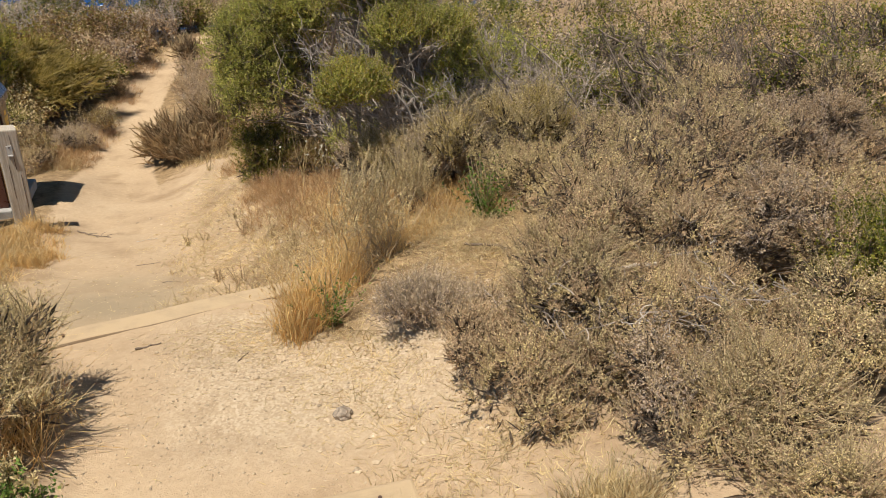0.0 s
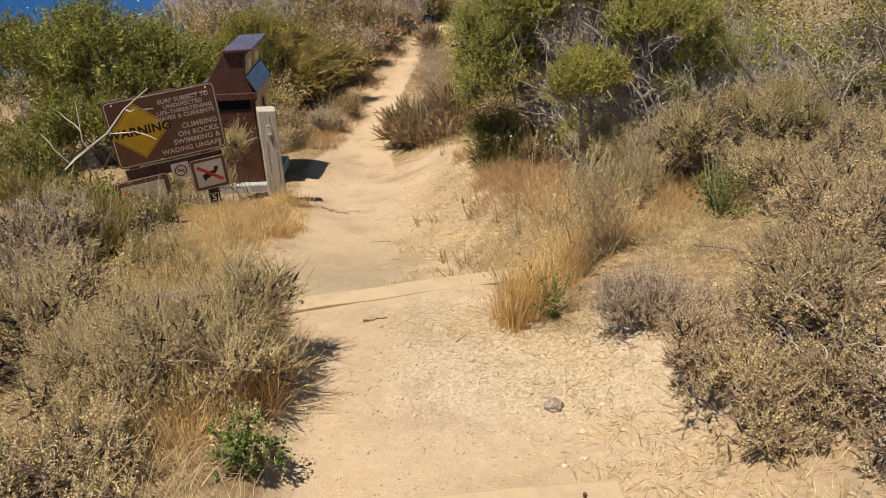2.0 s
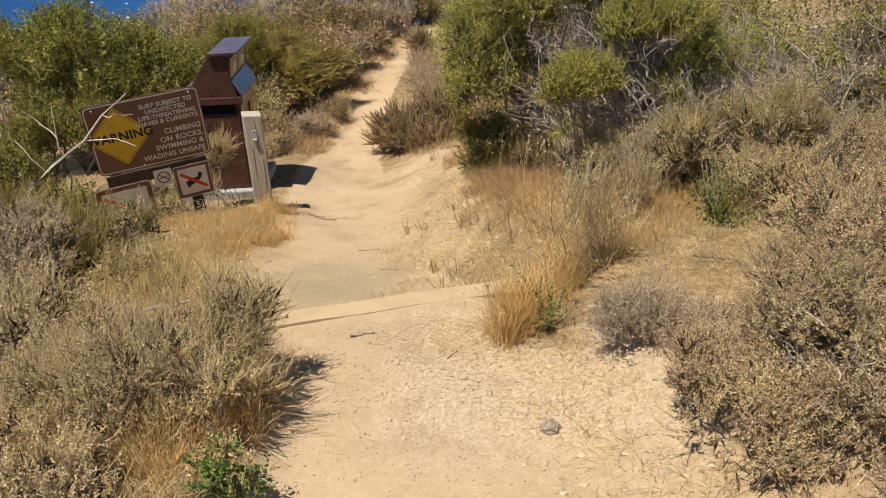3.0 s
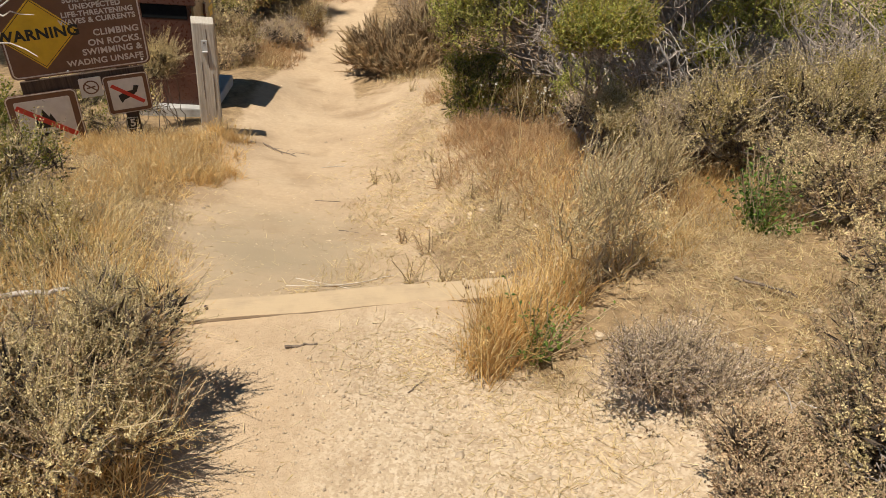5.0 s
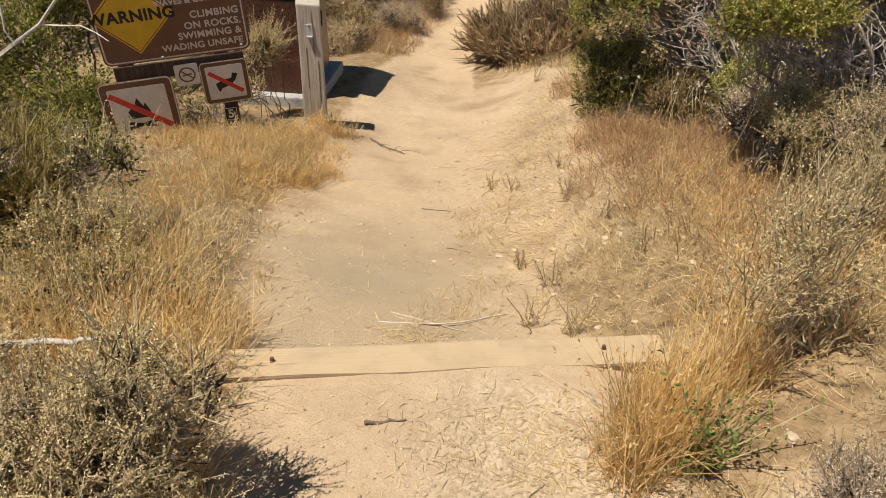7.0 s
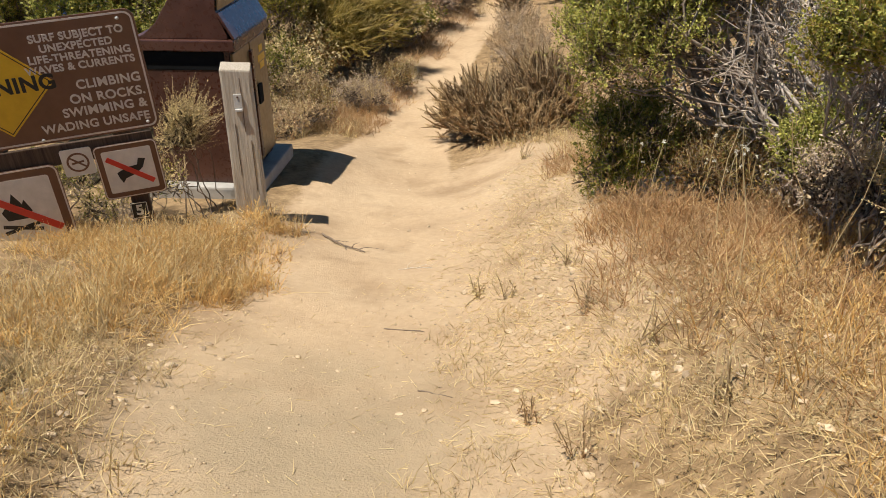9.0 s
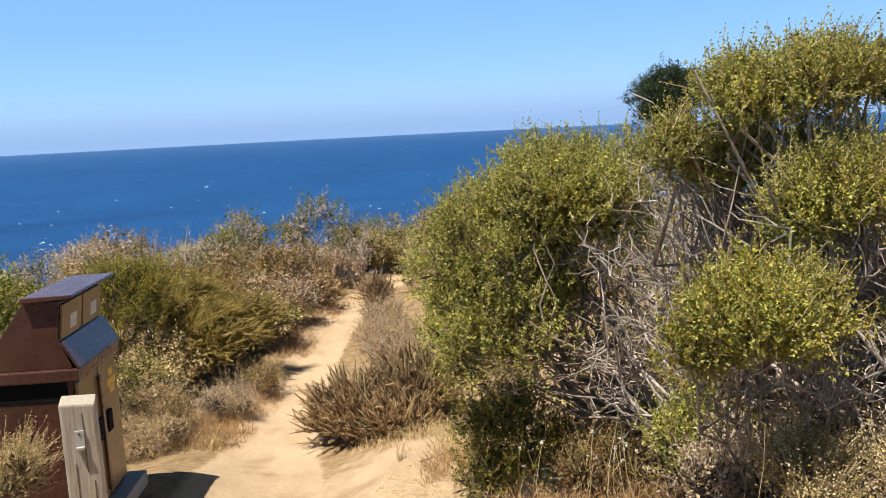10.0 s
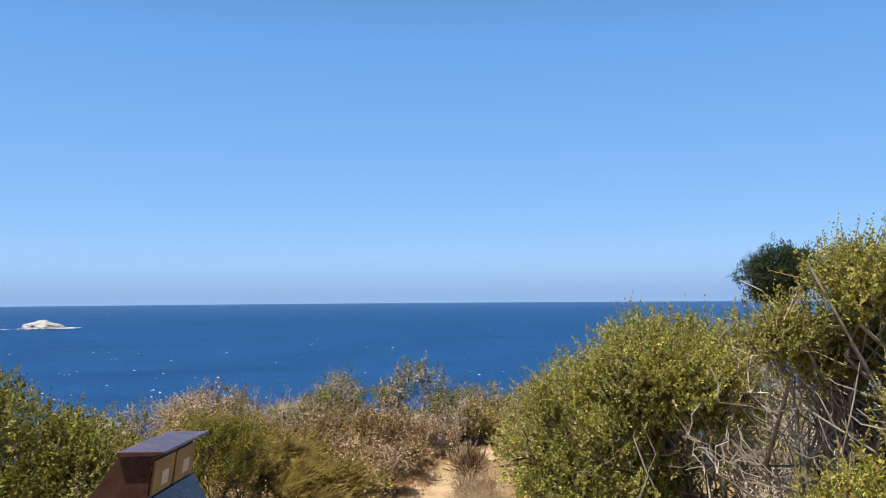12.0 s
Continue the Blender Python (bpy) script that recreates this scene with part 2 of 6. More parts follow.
def unit(v):
    return v / np.maximum(np.linalg.norm(v, axis=-1, keepdims=True), 1e-9)


def box(x0, x1, y0, y1, z0, z1, bevel=0.0, segments=2):
    bm = bmesh.new()
    bmesh.ops.create_cube(bm, size=1.0)
    for v in bm.verts:
        v.co = Vector((x0 + (v.co.x + 0.5) * (x1 - x0), y0 + (v.co.y + 0.5) * (y1 - y0), z0 + (v.co.z + 0.5) * (z1 - z0)))
    if bevel:
        bmesh.ops.bevel(bm, geom=bm.edges[:], offset=bevel, segments=segments, affect="EDGES", profile=0.6)
    return bm


def prism(outline, depth, axis="y", start=0.0, bevel=0.0):
    """An outline of two coordinates swept along the third axis."""
    bm = bmesh.new()
    def place(a, b, d):
        return (a, d, b) if axis == "y" else ((a, b, d) if axis == "z" else (d, a, b))
    lo = [bm.verts.new(place(a, b, start)) for a, b in outline]
    hi = [bm.verts.new(place(a, b, start + depth)) for a, b in outline]
    bm.faces.new(lo)
    bm.faces.new(hi[::-1])
    n = len(lo)
    for i in range(n):
        bm.faces.new((lo[(i + 1) % n], lo[i], hi[i], hi[(i + 1) % n]))
    bmesh.ops.recalc_face_normals(bm, faces=bm.faces[:])
    if bevel:
        bmesh.ops.bevel(bm, geom=bm.edges[:], offset=bevel, segments=2, affect="EDGES", profile=0.6)
    return bm


def tubes(P, R, sides=4):
    """Corners and faces of tubes along N polylines of K points each."""
    N, K, _ = P.shape
    T = np.empty_like(P)
    T[:, 1:-1] = P[:, 2:] - P[:, :-2]
    T[:, 0], T[:, -1] = P[:, 1] - P[:, 0], P[:, -1] - P[:, -2]
    T = unit(T)
    ref = np.where(np.abs(T[..., 2:3]) > 0.9, np.array([1.0, 0, 0]), np.array([0, 0, 1.0]))
    A = unit(np.cross(T, ref))
    B = np.cross(T, A)
    ang = np.arange(sides) * 2 * np.pi / sides
    V = P[:, :, None] + R[:, :, None, None] * (A[:, :, None] * np.cos(ang)[:, None] + B[:, :, None] * np.sin(ang)[:, None])
    i = np.arange(N)[:, None, None] * (K * sides) + np.arange(K - 1)[None, :, None] * sides
    s, s2 = np.arange(sides), (np.arange(sides) + 1) % sides
    Q = np.stack([i + s, i + s2, i + sides + s2, i + sides + s], axis=-1).reshape(-1, 4)
    return V.reshape(-1, 3), Q


def leaves(P, D, L, W, rs, fold=0.25):
    """Folded diamond leaves: root P, way D, length L, width W."""
    N = len(P)
    side = unit(np.cross(D, rs.normal(size=(N, 3))))
    nor = np.cross(side, D)
    L, W = L[:, None], W[:, None]
    mid = P + D * L * 0.55
    V = np.stack([P, mid + side * W * 0.5 + nor * W * fold, P + D * L, mid - side * W * 0.5 + nor * W * fold], axis=1).reshape(-1, 3)
    b = np.arange(N)[:, None] * 4
    T = np.concatenate([b + np.array([0, 1, 2]), b + np.array([0, 2, 3])], axis=0)
    return V, T


def blades(P, D, L, W, bend, rs, K=3):
    """Grass blades that taper and bend, as narrow strips."""
    N = len(P)
    side = unit(np.cross(D, rs.normal(size=(N, 3))))
    out = unit(np.cross(side, D)) * bend[:, None]
    ts = np.linspace(0, 1, K)
    C = P[:, None] + D[:, None] * (L[:, None] * ts)[..., None] + out[:, None] * (L[:, None] * ts ** 2)[..., None]
    C[..., 2] -= 0.35 * (np.abs(bend)[:, None] * L[:, None] * ts ** 2)
    wid = W[:, None] * (1 - 0.85 * ts) * 0.5
    V = np.stack([C - side[:, None] * wid[..., None], C + side[:, None] * wid[..., None]], axis=2).reshape(-1, 3)
    i = (np.arange(N) * K * 2)[:, None] + np.arange(K - 1) * 2
    Q = np.stack([i, i + 1, i + 3, i + 2], axis=-1).reshape(-1, 4)
    return V, Q, C[:, -1]


def shoots(S, D, L, per, leaf, width, spread, rs, curve=0.25):
    """Leafy shoots: roots S, ways D, lengths L, each with `per` leaves set round it. Returns leaf arrays and stem polylines."""
    N = len(S)
    lean = unit(rs.normal(size=(N, 3)) + np.array([0, 0, 0.9]))
    ts = np.linspace(0.02, 1.0, per)[None, :] + rs.uniform(-0.04, 0.04, (N, per))
    axis = lambda t: S[:, None] + D[:, None] * (L[:, None] * t)[..., None] + lean[:, None] * (curve * L[:, None] * t ** 2)[..., None]
    P = axis(ts).reshape(-1, 3)
    DD = np.repeat(unit(D + lean * curve), per, axis=0)
    rad = unit(np.cross(DD, rs.normal(size=DD.shape)))
    way = unit(DD * (1 - spread) + rad * spread + rs.normal(size=DD.shape) * 0.15)
    size = leaf * rs.uniform(0.65, 1.25, len(P)) * np.repeat(1.15 - 0.45 * np.linspace(0, 1, per)[None], N, axis=0).ravel()
    V, T = leaves(P, way, size, size * width, rs)
    k = np.linspace(0, 1, 3)[None, :]
    stems = axis(np.repeat(k, N, axis=0))
    return V, T, stems


def join(pieces):
    """Several (corners, faces) into one."""
    V, F, n = [], [], 0
    for v, f in pieces:
        V.append(v)
        F.append(f + n)
        n += len(v)
    return np.concatenate(V), np.concatenate(F)


def branch_lines(A, B, K, rs, sag=0.15, wander=0.06):
    """Crooked lines from A to B."""
    t = np.linspace(0, 1, K)[None, :, None]
    d = np.linalg.norm(B - A, axis=1)[:, None, None]
    P = A[:, None] * (1 - t) + B[:, None] * t
    arch = np.sin(np.pi * t) * d * sag
    side = rs.normal(size=(len(A), 1, 3)) * np.array([1, 1, 0.4])
    P = P + arch * unit(side)
    w = rs.normal(size=P.shape) * wander * d
    w[:, 0] = 0
    return P + w


def shrub(name, label, base, lobes, mat, seed, bark=None, clumps=160, per_clump=10, clump=0.09, shoot=0.11, per=12, leaf=0.018,
          width=0.5, spread=0.6, outward=0.6, up=0.6, stems=14, stem=0.012, twigs=120, curve=0.25, low=-0.35, inner=0.45, wind=(0, 0, 0), sub=12, twiglets=True, core=0.0, dead=4, knob=0.46, category="shrub", group="", second=None):
    """A shrub: crooked stems from the base into rounded lobes, twigs, and leafy shoots in clumps over the lobes. Lobes
    are (centre, radii), in metres. dead: dark slivers per clump that paint the shade inside.
    """
    rs = np.random.RandomState(seed)
    bark = bark or BROWNBARK
    base = np.array(base, dtype=float)
    C = np.array([l[0] for l in lobes], dtype=float) - base
    Rd = np.array([l[1] for l in lobes], dtype=float)
    Rd = np.maximum(Rd - shoot * 0.6, Rd * 0.55)
    if sub:
        C2, R2 = [], []
        for c, r in zip(C, Rd):
            v = unit(rs.normal(size=(sub, 3)) + np.array([0, 0, 0.3]))
            v[:, 2] = np.where(v[:, 2] < -0.45, -v[:, 2], v[:, 2])
            C2.append(c + v * r * rs.uniform(0.55, 0.85, (sub, 1)))
            R2.append(np.tile(r, (sub, 1)) * rs.uniform(knob * 0.6, knob, (sub, 1)))
        C, Rd = np.concatenate(C2), np.concatenate(R2)
    wts = (Rd[:, 0] * Rd[:, 2] + Rd[:, 0] * Rd[:, 1])
    wts = wts / wts.sum()
    top = thing(name, label, category, group, tuple(base))

    def sample(n, inside):
        k = rs.choice(len(C), n, p=wts)
        u = unit(rs.normal(size=(n, 3)) + np.array([0, 0, 0.35]))
        u[:, 2] = np.where(u[:, 2] < low, -u[:, 2], u[:, 2])
        r = 1 - inside * rs.uniform(0, 1, n) ** 1.6
        r *= 1 + 0.1 * np.sin(u[:, 0] * 7 + seed) * np.cos(u[:, 1] * 6 + u[:, 2] * 5)
        return C[k] + u * Rd[k] * r[:, None], u
    centre, u = sample(clumps, inner)
    S = np.repeat(centre, per_clump, axis=0) + rs.normal(size=(clumps * per_clump, 3)) * clump
    U = np.repeat(u, per_clump, axis=0)
    D = unit(U * outward + np.array([0, 0, up]) + rs.normal(size=S.shape) * 0.35 + np.array(wind))
    L = shoot * rs.uniform(0.6, 1.3, len(S))
    ok = S[:, 2] > 0.02
    S, D, L = S[ok], D[ok], L[ok]
    if second is not None:
        pick = np.repeat(rs.uniform(size=clumps) < second[1], per_clump)[ok]
        V, T, ax = shoots(S[pick], D[pick], L[pick], per, leaf, width, spread, rs, curve)
        part("dry_foliage", build("dry_foliage", V, tris=T, mat=second[0]), None, top)
        V, T, ax2 = shoots(S[~pick], D[~pick], L[~pick], per, leaf, width, spread, rs, curve)
        part("foliage", build("foliage", V, tris=T, mat=mat), None, top)
        ax = np.concatenate([ax, ax2])
    else:
        V, T, ax = shoots(S, D, L, per, leaf, width, spread, rs, curve)
        Q = None
        if core:
            V2, Q = tubes(ax, core * np.array([[0.6, 1.0, 0.35]]) * rs.uniform(0.7, 1.2, (len(ax), 1)), 5)
            Q = Q + len(V)
            V = np.concatenate([V, V2])
        part("foliage", build("foliage", V, quads=Q, tris=T, mat=mat), None, top)
    # short dead twigs, coloured dark as the shrub's inner shade; they hide the ground
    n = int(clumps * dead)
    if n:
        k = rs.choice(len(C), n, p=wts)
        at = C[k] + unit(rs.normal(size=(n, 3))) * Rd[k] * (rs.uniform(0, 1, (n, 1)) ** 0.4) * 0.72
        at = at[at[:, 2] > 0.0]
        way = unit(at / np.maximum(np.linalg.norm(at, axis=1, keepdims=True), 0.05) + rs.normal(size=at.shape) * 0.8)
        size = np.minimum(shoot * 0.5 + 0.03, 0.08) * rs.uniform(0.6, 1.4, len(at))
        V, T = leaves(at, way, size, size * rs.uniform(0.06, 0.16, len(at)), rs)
        part("shade_twigwork", build("shade_twigwork", V, tris=T, mat=TWIGSHADE), None, top)["kind"] = "stuff"
    ax = ax[::2]
    V, Q = tubes(ax[:, [0, 2]], np.tile(np.array([0.0021, 0.0009]), (len(ax), 1)), 3)
    if twiglets:
        part("twigwork", build("twigwork", V, quads=Q, mat=TWIG), None, top)["kind"] = "stuff"
    if stems:
        ends, _ = sample(stems, 0.7)
        root = rs.normal(size=(stems, 3)) * np.array([0.06, 0.06, 0])
        root[:, 2] = -0.05
        ln = branch_lines(root, ends, 8, rs, 0.12, 0.035)
        rad = stem * rs.uniform(0.6, 1.3, (stems, 1)) * np.linspace(1, 0.35, 8)[None]
        for k in range(stems):
            part("limb", build("limb", *tubes(ln[k:k + 1], rad[k:k + 1], 5), mat=bark, smooth=True), None, top)
        if twigs:
            a = ln[rs.randint(0, stems, twigs), rs.randint(3, 7, twigs)]
            near = centre[np.argmin(np.linalg.norm(centre[None] - (a + rs.normal(size=a.shape) * 0.25)[:, None], axis=2), axis=1)]
            tw = branch_lines(a, near, 5, rs, 0.12, 0.05)
            V, Q = tubes(tw, stem * 0.32 * rs.uniform(0.6, 1.3, (twigs, 1)) * np.linspace(1, 0.35, 5)[None], 4)
            part("branchwork", build("branchwork", V, quads=Q, mat=bark, smooth=True), None, top)["kind"] = "stuff"
    return top


# ---- ground ----
PY = [-300, -60, -6, 0, 1.0, 1.88, 2.03, 2.6, 3.0, 3.78, 3.94, 5.15, 6.63, 7.0, 8.3, 9.3, 9.8, 11.5, 14.5, 17, 20, 24, 35, 60, 90, 140, 400]
PZ = [60, 9, 1.3, 0.33, 0.12, -0.03, -0.18, -0.225, -0.245, -0.262, -0.45, -0.79, -1.11, -1.2, -1.42, -1.55, -1.6, -1.58, -1.5, -1.5, -1.9, -3.2, -9, -28, -48, -60, -80]
SY = [-300, -60, -6, 0, 2, 3, 4, 5.15, 6.63]
SZ = [60, 9, 1.3, 0.33, -0.08, -0.22, -0.42, -0.77, -1.11]
CY = [-6, 0, 2, 3, 3.65, 5.15, 6.5, 7.5, 9.3, 10.5, 12, 13.5, 15, 16.4, 17.3, 19, 40]
CX = [0.6, 0.4, 0.25, 0.12, -0.15, -0.62, -0.85, -1.05, -1.3, -1.38, -1.36, -1.3, -1.1, -0.7, -0.22, 0.9, 8]
WY, WW = [0, 3, 5, 7, 9.3, 12, 40], [0.5, 0.5, 0.55, 0.42, 0.38, 0.26, 0.22]
BY, BZ = [0, 2.6, 3.5, 5, 6.6, 8, 10, 14], [0.2, 0.12, 0.3, 0.4, 0.42, 0.3, 0.15, 0.1]
LY, LZ = [0, 4.5, 5.6, 6.3, 7.5, 9], [0.05, 0.06, 0.06, 0.07, 0.03, 0.03]


def step(t):
    t = np.clip(t, 0, 1)
    return t * t * (3 - 2 * t)


def lay(x, y):
    """The lie of the land: the trail's profile, its banks, and the fall to the sea."""
    x, y = np.asarray(x, dtype=float), np.asarray(y, dtype=float)
    c, w = np.interp(y, CY, CX), np.interp(y, WY, WW)
    s = x - c
    zp, zs = np.interp(y - 0.28 * (x + 0.09) * np.exp(-((y - 3.75) / 0.5) ** 2) * (np.abs(s) < 1.5), PY, PZ), np.interp(y, SY + PY[13:], SZ + PZ[13:])
    z = zp + (zs - zp) * step((np.abs(s) - w) / 0.35)
    fade = 1 - step((y - 18) / 12)
    right = np.interp(y, BY, BZ) * step((s - w) / 0.9) + 0.06 * np.clip(s - w - 0.9, 0, 12)
    left = np.interp(y, LY, LZ) * step((-s - w) / 0.4) - 0.13 * np.clip(-s - w - 1.6, 0, 30)
    z = z + np.where(s > 0, right, left) * fade
    z = z + 0.1 * np.exp(-((x + 1.66) / 0.26) ** 2 - ((y - 6.9) / 0.28) ** 2)
    z = z + 0.17 * np.exp(-((x + 1.8) / 0.5) ** 2 - ((y - 8.6) / 0.7) ** 2)
    return z - 0.45 * np.clip(-x - 14, 0, 400) - 0.035 * (1 - step((np.abs(s) - 0.1) / (w * 0.9))) * (y > 4)


def rough(x, y):
    z = 0.0
    for f, a in ((0.9, 0.03), (2.7, 0.02), (8.0, 0.008)):
        z += a * noise.noise(Vector((x * f, y * f, 3.3)))
    return z


def axis_steps(stops):
    out = []
    for a, b, d in stops:
        out += list(np.arange(a, b, d))
    return np.array(out)


def make_ground():
    gx = axis_steps([(-400, -60, 34), (-60, -12, 4), (-12, -4, 0.4), (-4, 3.6, 0.045), (3.6, 12, 0.4), (12, 60, 4), (60, 401, 34)])
    gy = axis_steps([(-300, -40, 26), (-40, -6, 3), (-6, 0.6, 0.3), (0.6, 10.5, 0.045), (10.5, 19, 0.16), (19, 40, 1.2), (40, 401, 18)])
    X, Y = np.meshgrid(gx, gy)
    Z = lay(X, Y)
    near = (np.abs(X) < 14) & (Y > -8) & (Y < 24)
    for i, j in zip(*np.nonzero(near)):
        Z[i, j] += rough(X[i, j], Y[i, j])
    ny, nx = X.shape
    V = np.stack([X, Y, Z], axis=-1).reshape(-1, 3)
    i = (np.arange(ny - 1)[:, None] * nx + np.arange(nx - 1)[None]).ravel()
    me = build("ground", V, quads=np.stack([i, i + 1, i + nx + 1, i + nx], axis=-1), mat=SOIL, smooth=True)
    c, w = np.interp(Y, CY, CX), np.interp(Y, WY, WW)
    s = np.abs(X - c)
    tr = 1 - step((s - w * 0.85) / np.interp(Y, [7, 9.5], [0.45, 0.2]))
    bare = 1.3 * np.exp(-(((X + 0.1) / 0.9) ** 2 + ((Y - 7.9) / 1.3) ** 2)) + 0.7 * np.exp(-(((X - 0.1) / 0.5) ** 2 + ((Y - 5.6) / 1.2) ** 2)) + 0.9 * np.exp(-(((X - 0.95) / 0.45) ** 2 + ((Y - 2.85) / 0.55) ** 2)) + 0.9 * np.exp(-(((X - 1.5) / 1.2) ** 2 + ((Y - 1.9) / 0.9) ** 2))
    tr = np.clip(np.maximum(tr, bare) * (Y < 22), 0, 1)
    gr = step((Y - 2.2) / 0.6) * (1 - step((Y - 3.6) / 0.15)) * step((X + 0.3) / 0.5) * 0.9
    for name, val in (("trodden", tr), ("gravelly", gr), ("scuffed", np.exp(-(((X + 0.5 + 0.25 * (Y - 4.5)) / 0.55) ** 4 + ((Y - 4.65) / 0.85) ** 4)))):
        a = me.attributes.new(name, "FLOAT", "POINT")
        a.data.foreach_set("value", val.ravel().astype(np.float32))
    return tagged(new("ground", me), "sandy tan trail between dry banks", "ground", kind="structure")


make_ground()


def on(x, y, up=0.0):
    return (x, y, float(lay(x, y)) + rough(x, y) + up)


def sea_disc():
    n = 96
    rings = [0.5, 60, 200, 600, 1500, 3000, 4950]
    V = [[r * math.cos(2 * math.pi * i / n), r * math.sin(2 * math.pi * i / n), -45] for r in rings for i in range(n)]
    Q = [[k * n + i, k * n + (i + 1) % n, (k + 1) * n + (i + 1) % n, (k + 1) * n + i] for k in range(len(rings) - 1) for i in range(n)]
    return tagged(new("water", build("water", V, quads=Q, mat=SEA)), "deep blue ocean with small whitecaps", "sea", kind="structure")


sea_disc()


# ---- far setting: painted haze, rocks in the sea, whitecaps ----
def haze_glow_rings():
    """Glowing rings painted as sea haze, one behind the other, thickest at the horizon and fading upwards."""
    n = 96
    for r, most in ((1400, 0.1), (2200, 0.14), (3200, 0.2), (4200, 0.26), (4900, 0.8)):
        m, nt, b = material("painted_sea_haze")
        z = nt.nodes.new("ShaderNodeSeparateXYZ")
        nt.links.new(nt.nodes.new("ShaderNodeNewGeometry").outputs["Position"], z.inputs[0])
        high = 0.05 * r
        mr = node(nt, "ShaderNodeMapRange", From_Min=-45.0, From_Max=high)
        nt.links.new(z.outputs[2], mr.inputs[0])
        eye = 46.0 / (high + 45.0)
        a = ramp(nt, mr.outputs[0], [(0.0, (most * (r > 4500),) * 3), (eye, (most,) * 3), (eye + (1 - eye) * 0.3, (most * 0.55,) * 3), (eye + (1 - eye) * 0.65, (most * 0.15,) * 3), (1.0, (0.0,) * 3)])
        # the haze's brightness is emission in the ring's own colour
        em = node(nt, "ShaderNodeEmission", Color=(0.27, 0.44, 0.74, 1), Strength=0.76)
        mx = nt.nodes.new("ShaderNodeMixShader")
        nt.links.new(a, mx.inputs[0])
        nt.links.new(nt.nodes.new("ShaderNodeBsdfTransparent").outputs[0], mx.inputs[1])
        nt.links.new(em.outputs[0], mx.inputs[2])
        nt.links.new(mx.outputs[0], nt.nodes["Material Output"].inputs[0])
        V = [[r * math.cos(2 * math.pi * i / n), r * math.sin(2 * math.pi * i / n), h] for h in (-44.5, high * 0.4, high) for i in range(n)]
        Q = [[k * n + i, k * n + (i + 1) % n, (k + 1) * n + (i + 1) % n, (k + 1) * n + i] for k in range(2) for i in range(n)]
        tagged(new("backdrop", build("backdrop", V, quads=Q, mat=m)), "glowing pale lilac rings painted as haze along the horizon", "haze", kind="structure")


haze_glow_rings()

FOAM = plain("sea_foam", (0.8, 0.82, 0.84), 0.8)


def whitecaps():
    rs = np.random.RandomState(5)
    n = 620
    d = 1 / rs.uniform(1 / 2600, 1 / 170, n)
    a = radians(90) + rs.uniform(-0.75, 0.75, n)
    C = np.stack([d * np.cos(a), d * np.sin(a), np.full(n, -44.9)], axis=1)
    L = rs.uniform(0.4, 1.3, n) * (0.45 + d / 800)
    W = L * rs.uniform(0.25, 0.5, n)
    k = 7
    ang = np.linspace(0, 2 * np.pi, k, endpoint=False)
    rad = rs.uniform(0.45, 1.0, (n, k))
    V = C[:, None] + np.stack([np.cos(ang) * rad * L[:, None], np.sin(ang) * rad * W[:, None], np.zeros((n, k))], axis=-1)
    V = np.concatenate([V, (C + [0, 0, 0.35])[:, None]], axis=1).reshape(-1, 3)
    b = (np.arange(n) * (k + 1))[:, None]
    i = np.arange(k)[None]
    T = np.stack([b + i, b + (i + 1) % k, np.broadcast_to(b + k, (n, k))], axis=-1).reshape(-1, 3)
    tagged(new("whitecaps", build("whitecaps", V, tris=T, mat=FOAM)), "small white breaking crests on the blue sea", "whitecaps", kind="stuff")


whitecaps()


def lump(bm, amount, freq, seed):
    for v in bm.verts:
        v.co += v.co.normalized() * amount * noise.noise(v.co * freq + Vector((seed, 0, 0)))


def sea_rock(at, size, turn, label, seed):
    m, nt, b = material("guano_rock")
    up = nt.nodes.new("ShaderNodeSeparateXYZ")
    nt.links.new(nt.nodes.new("ShaderNodeTexCoord").outputs["Generated"], up.inputs[0])
    col = ramp(nt, up.outputs[2], [(0.3, (0.06, 0.05, 0.045)), (0.55, (0.3, 0.28, 0.26)), (0.85, (0.5, 0.49, 0.46))])
    nt.links.new(mixc(nt, 0.35, col, ramp(nt, noise_tex(nt, 0.15, 6.0), [(0.35, (0.1, 0.09, 0.08)), (0.65, (0.5, 0.48, 0.45))])), b.inputs["Base Color"])
    top = thing("sea_rock", label, "rock", at=at, turn=turn)
    bm = bmesh.new()
    bmesh.ops.create_icosphere(bm, subdivisions=4, radius=1)
    lump(bm, 0.28, 1.6, seed)
    lump(bm, 0.12, 4.0, seed + 3)
    for v in bm.verts:
        v.co = Vector((v.co.x * size[0], v.co.y * size[1], v.co.z * size[2]))
    part("rock", bm, m, top)
    bm = bmesh.new()
    bmesh.ops.create_circle(bm, cap_ends=True, segments=40, radius=1)
    for v in bm.verts:
        k = 1.15 + 0.5 * noise.noise(v.co * 2 + Vector((seed, 1, 0)))
        v.co = Vector((v.co.x * size[0] * k * 1.3 + size[0] * 0.3, v.co.y * size[1] * k, 0.4))
    part("surf", bm, FOAM, top, "white surf washing round the rock")


sea_rock((-727, 1160, -45), (30, 20, 11), 32, "whitish guano-covered rock standing in the sea", 1)
sea_rock((-780, 1105, -45), (17, 12, 6), 32, "low dark rock with surf in the sea", 7)


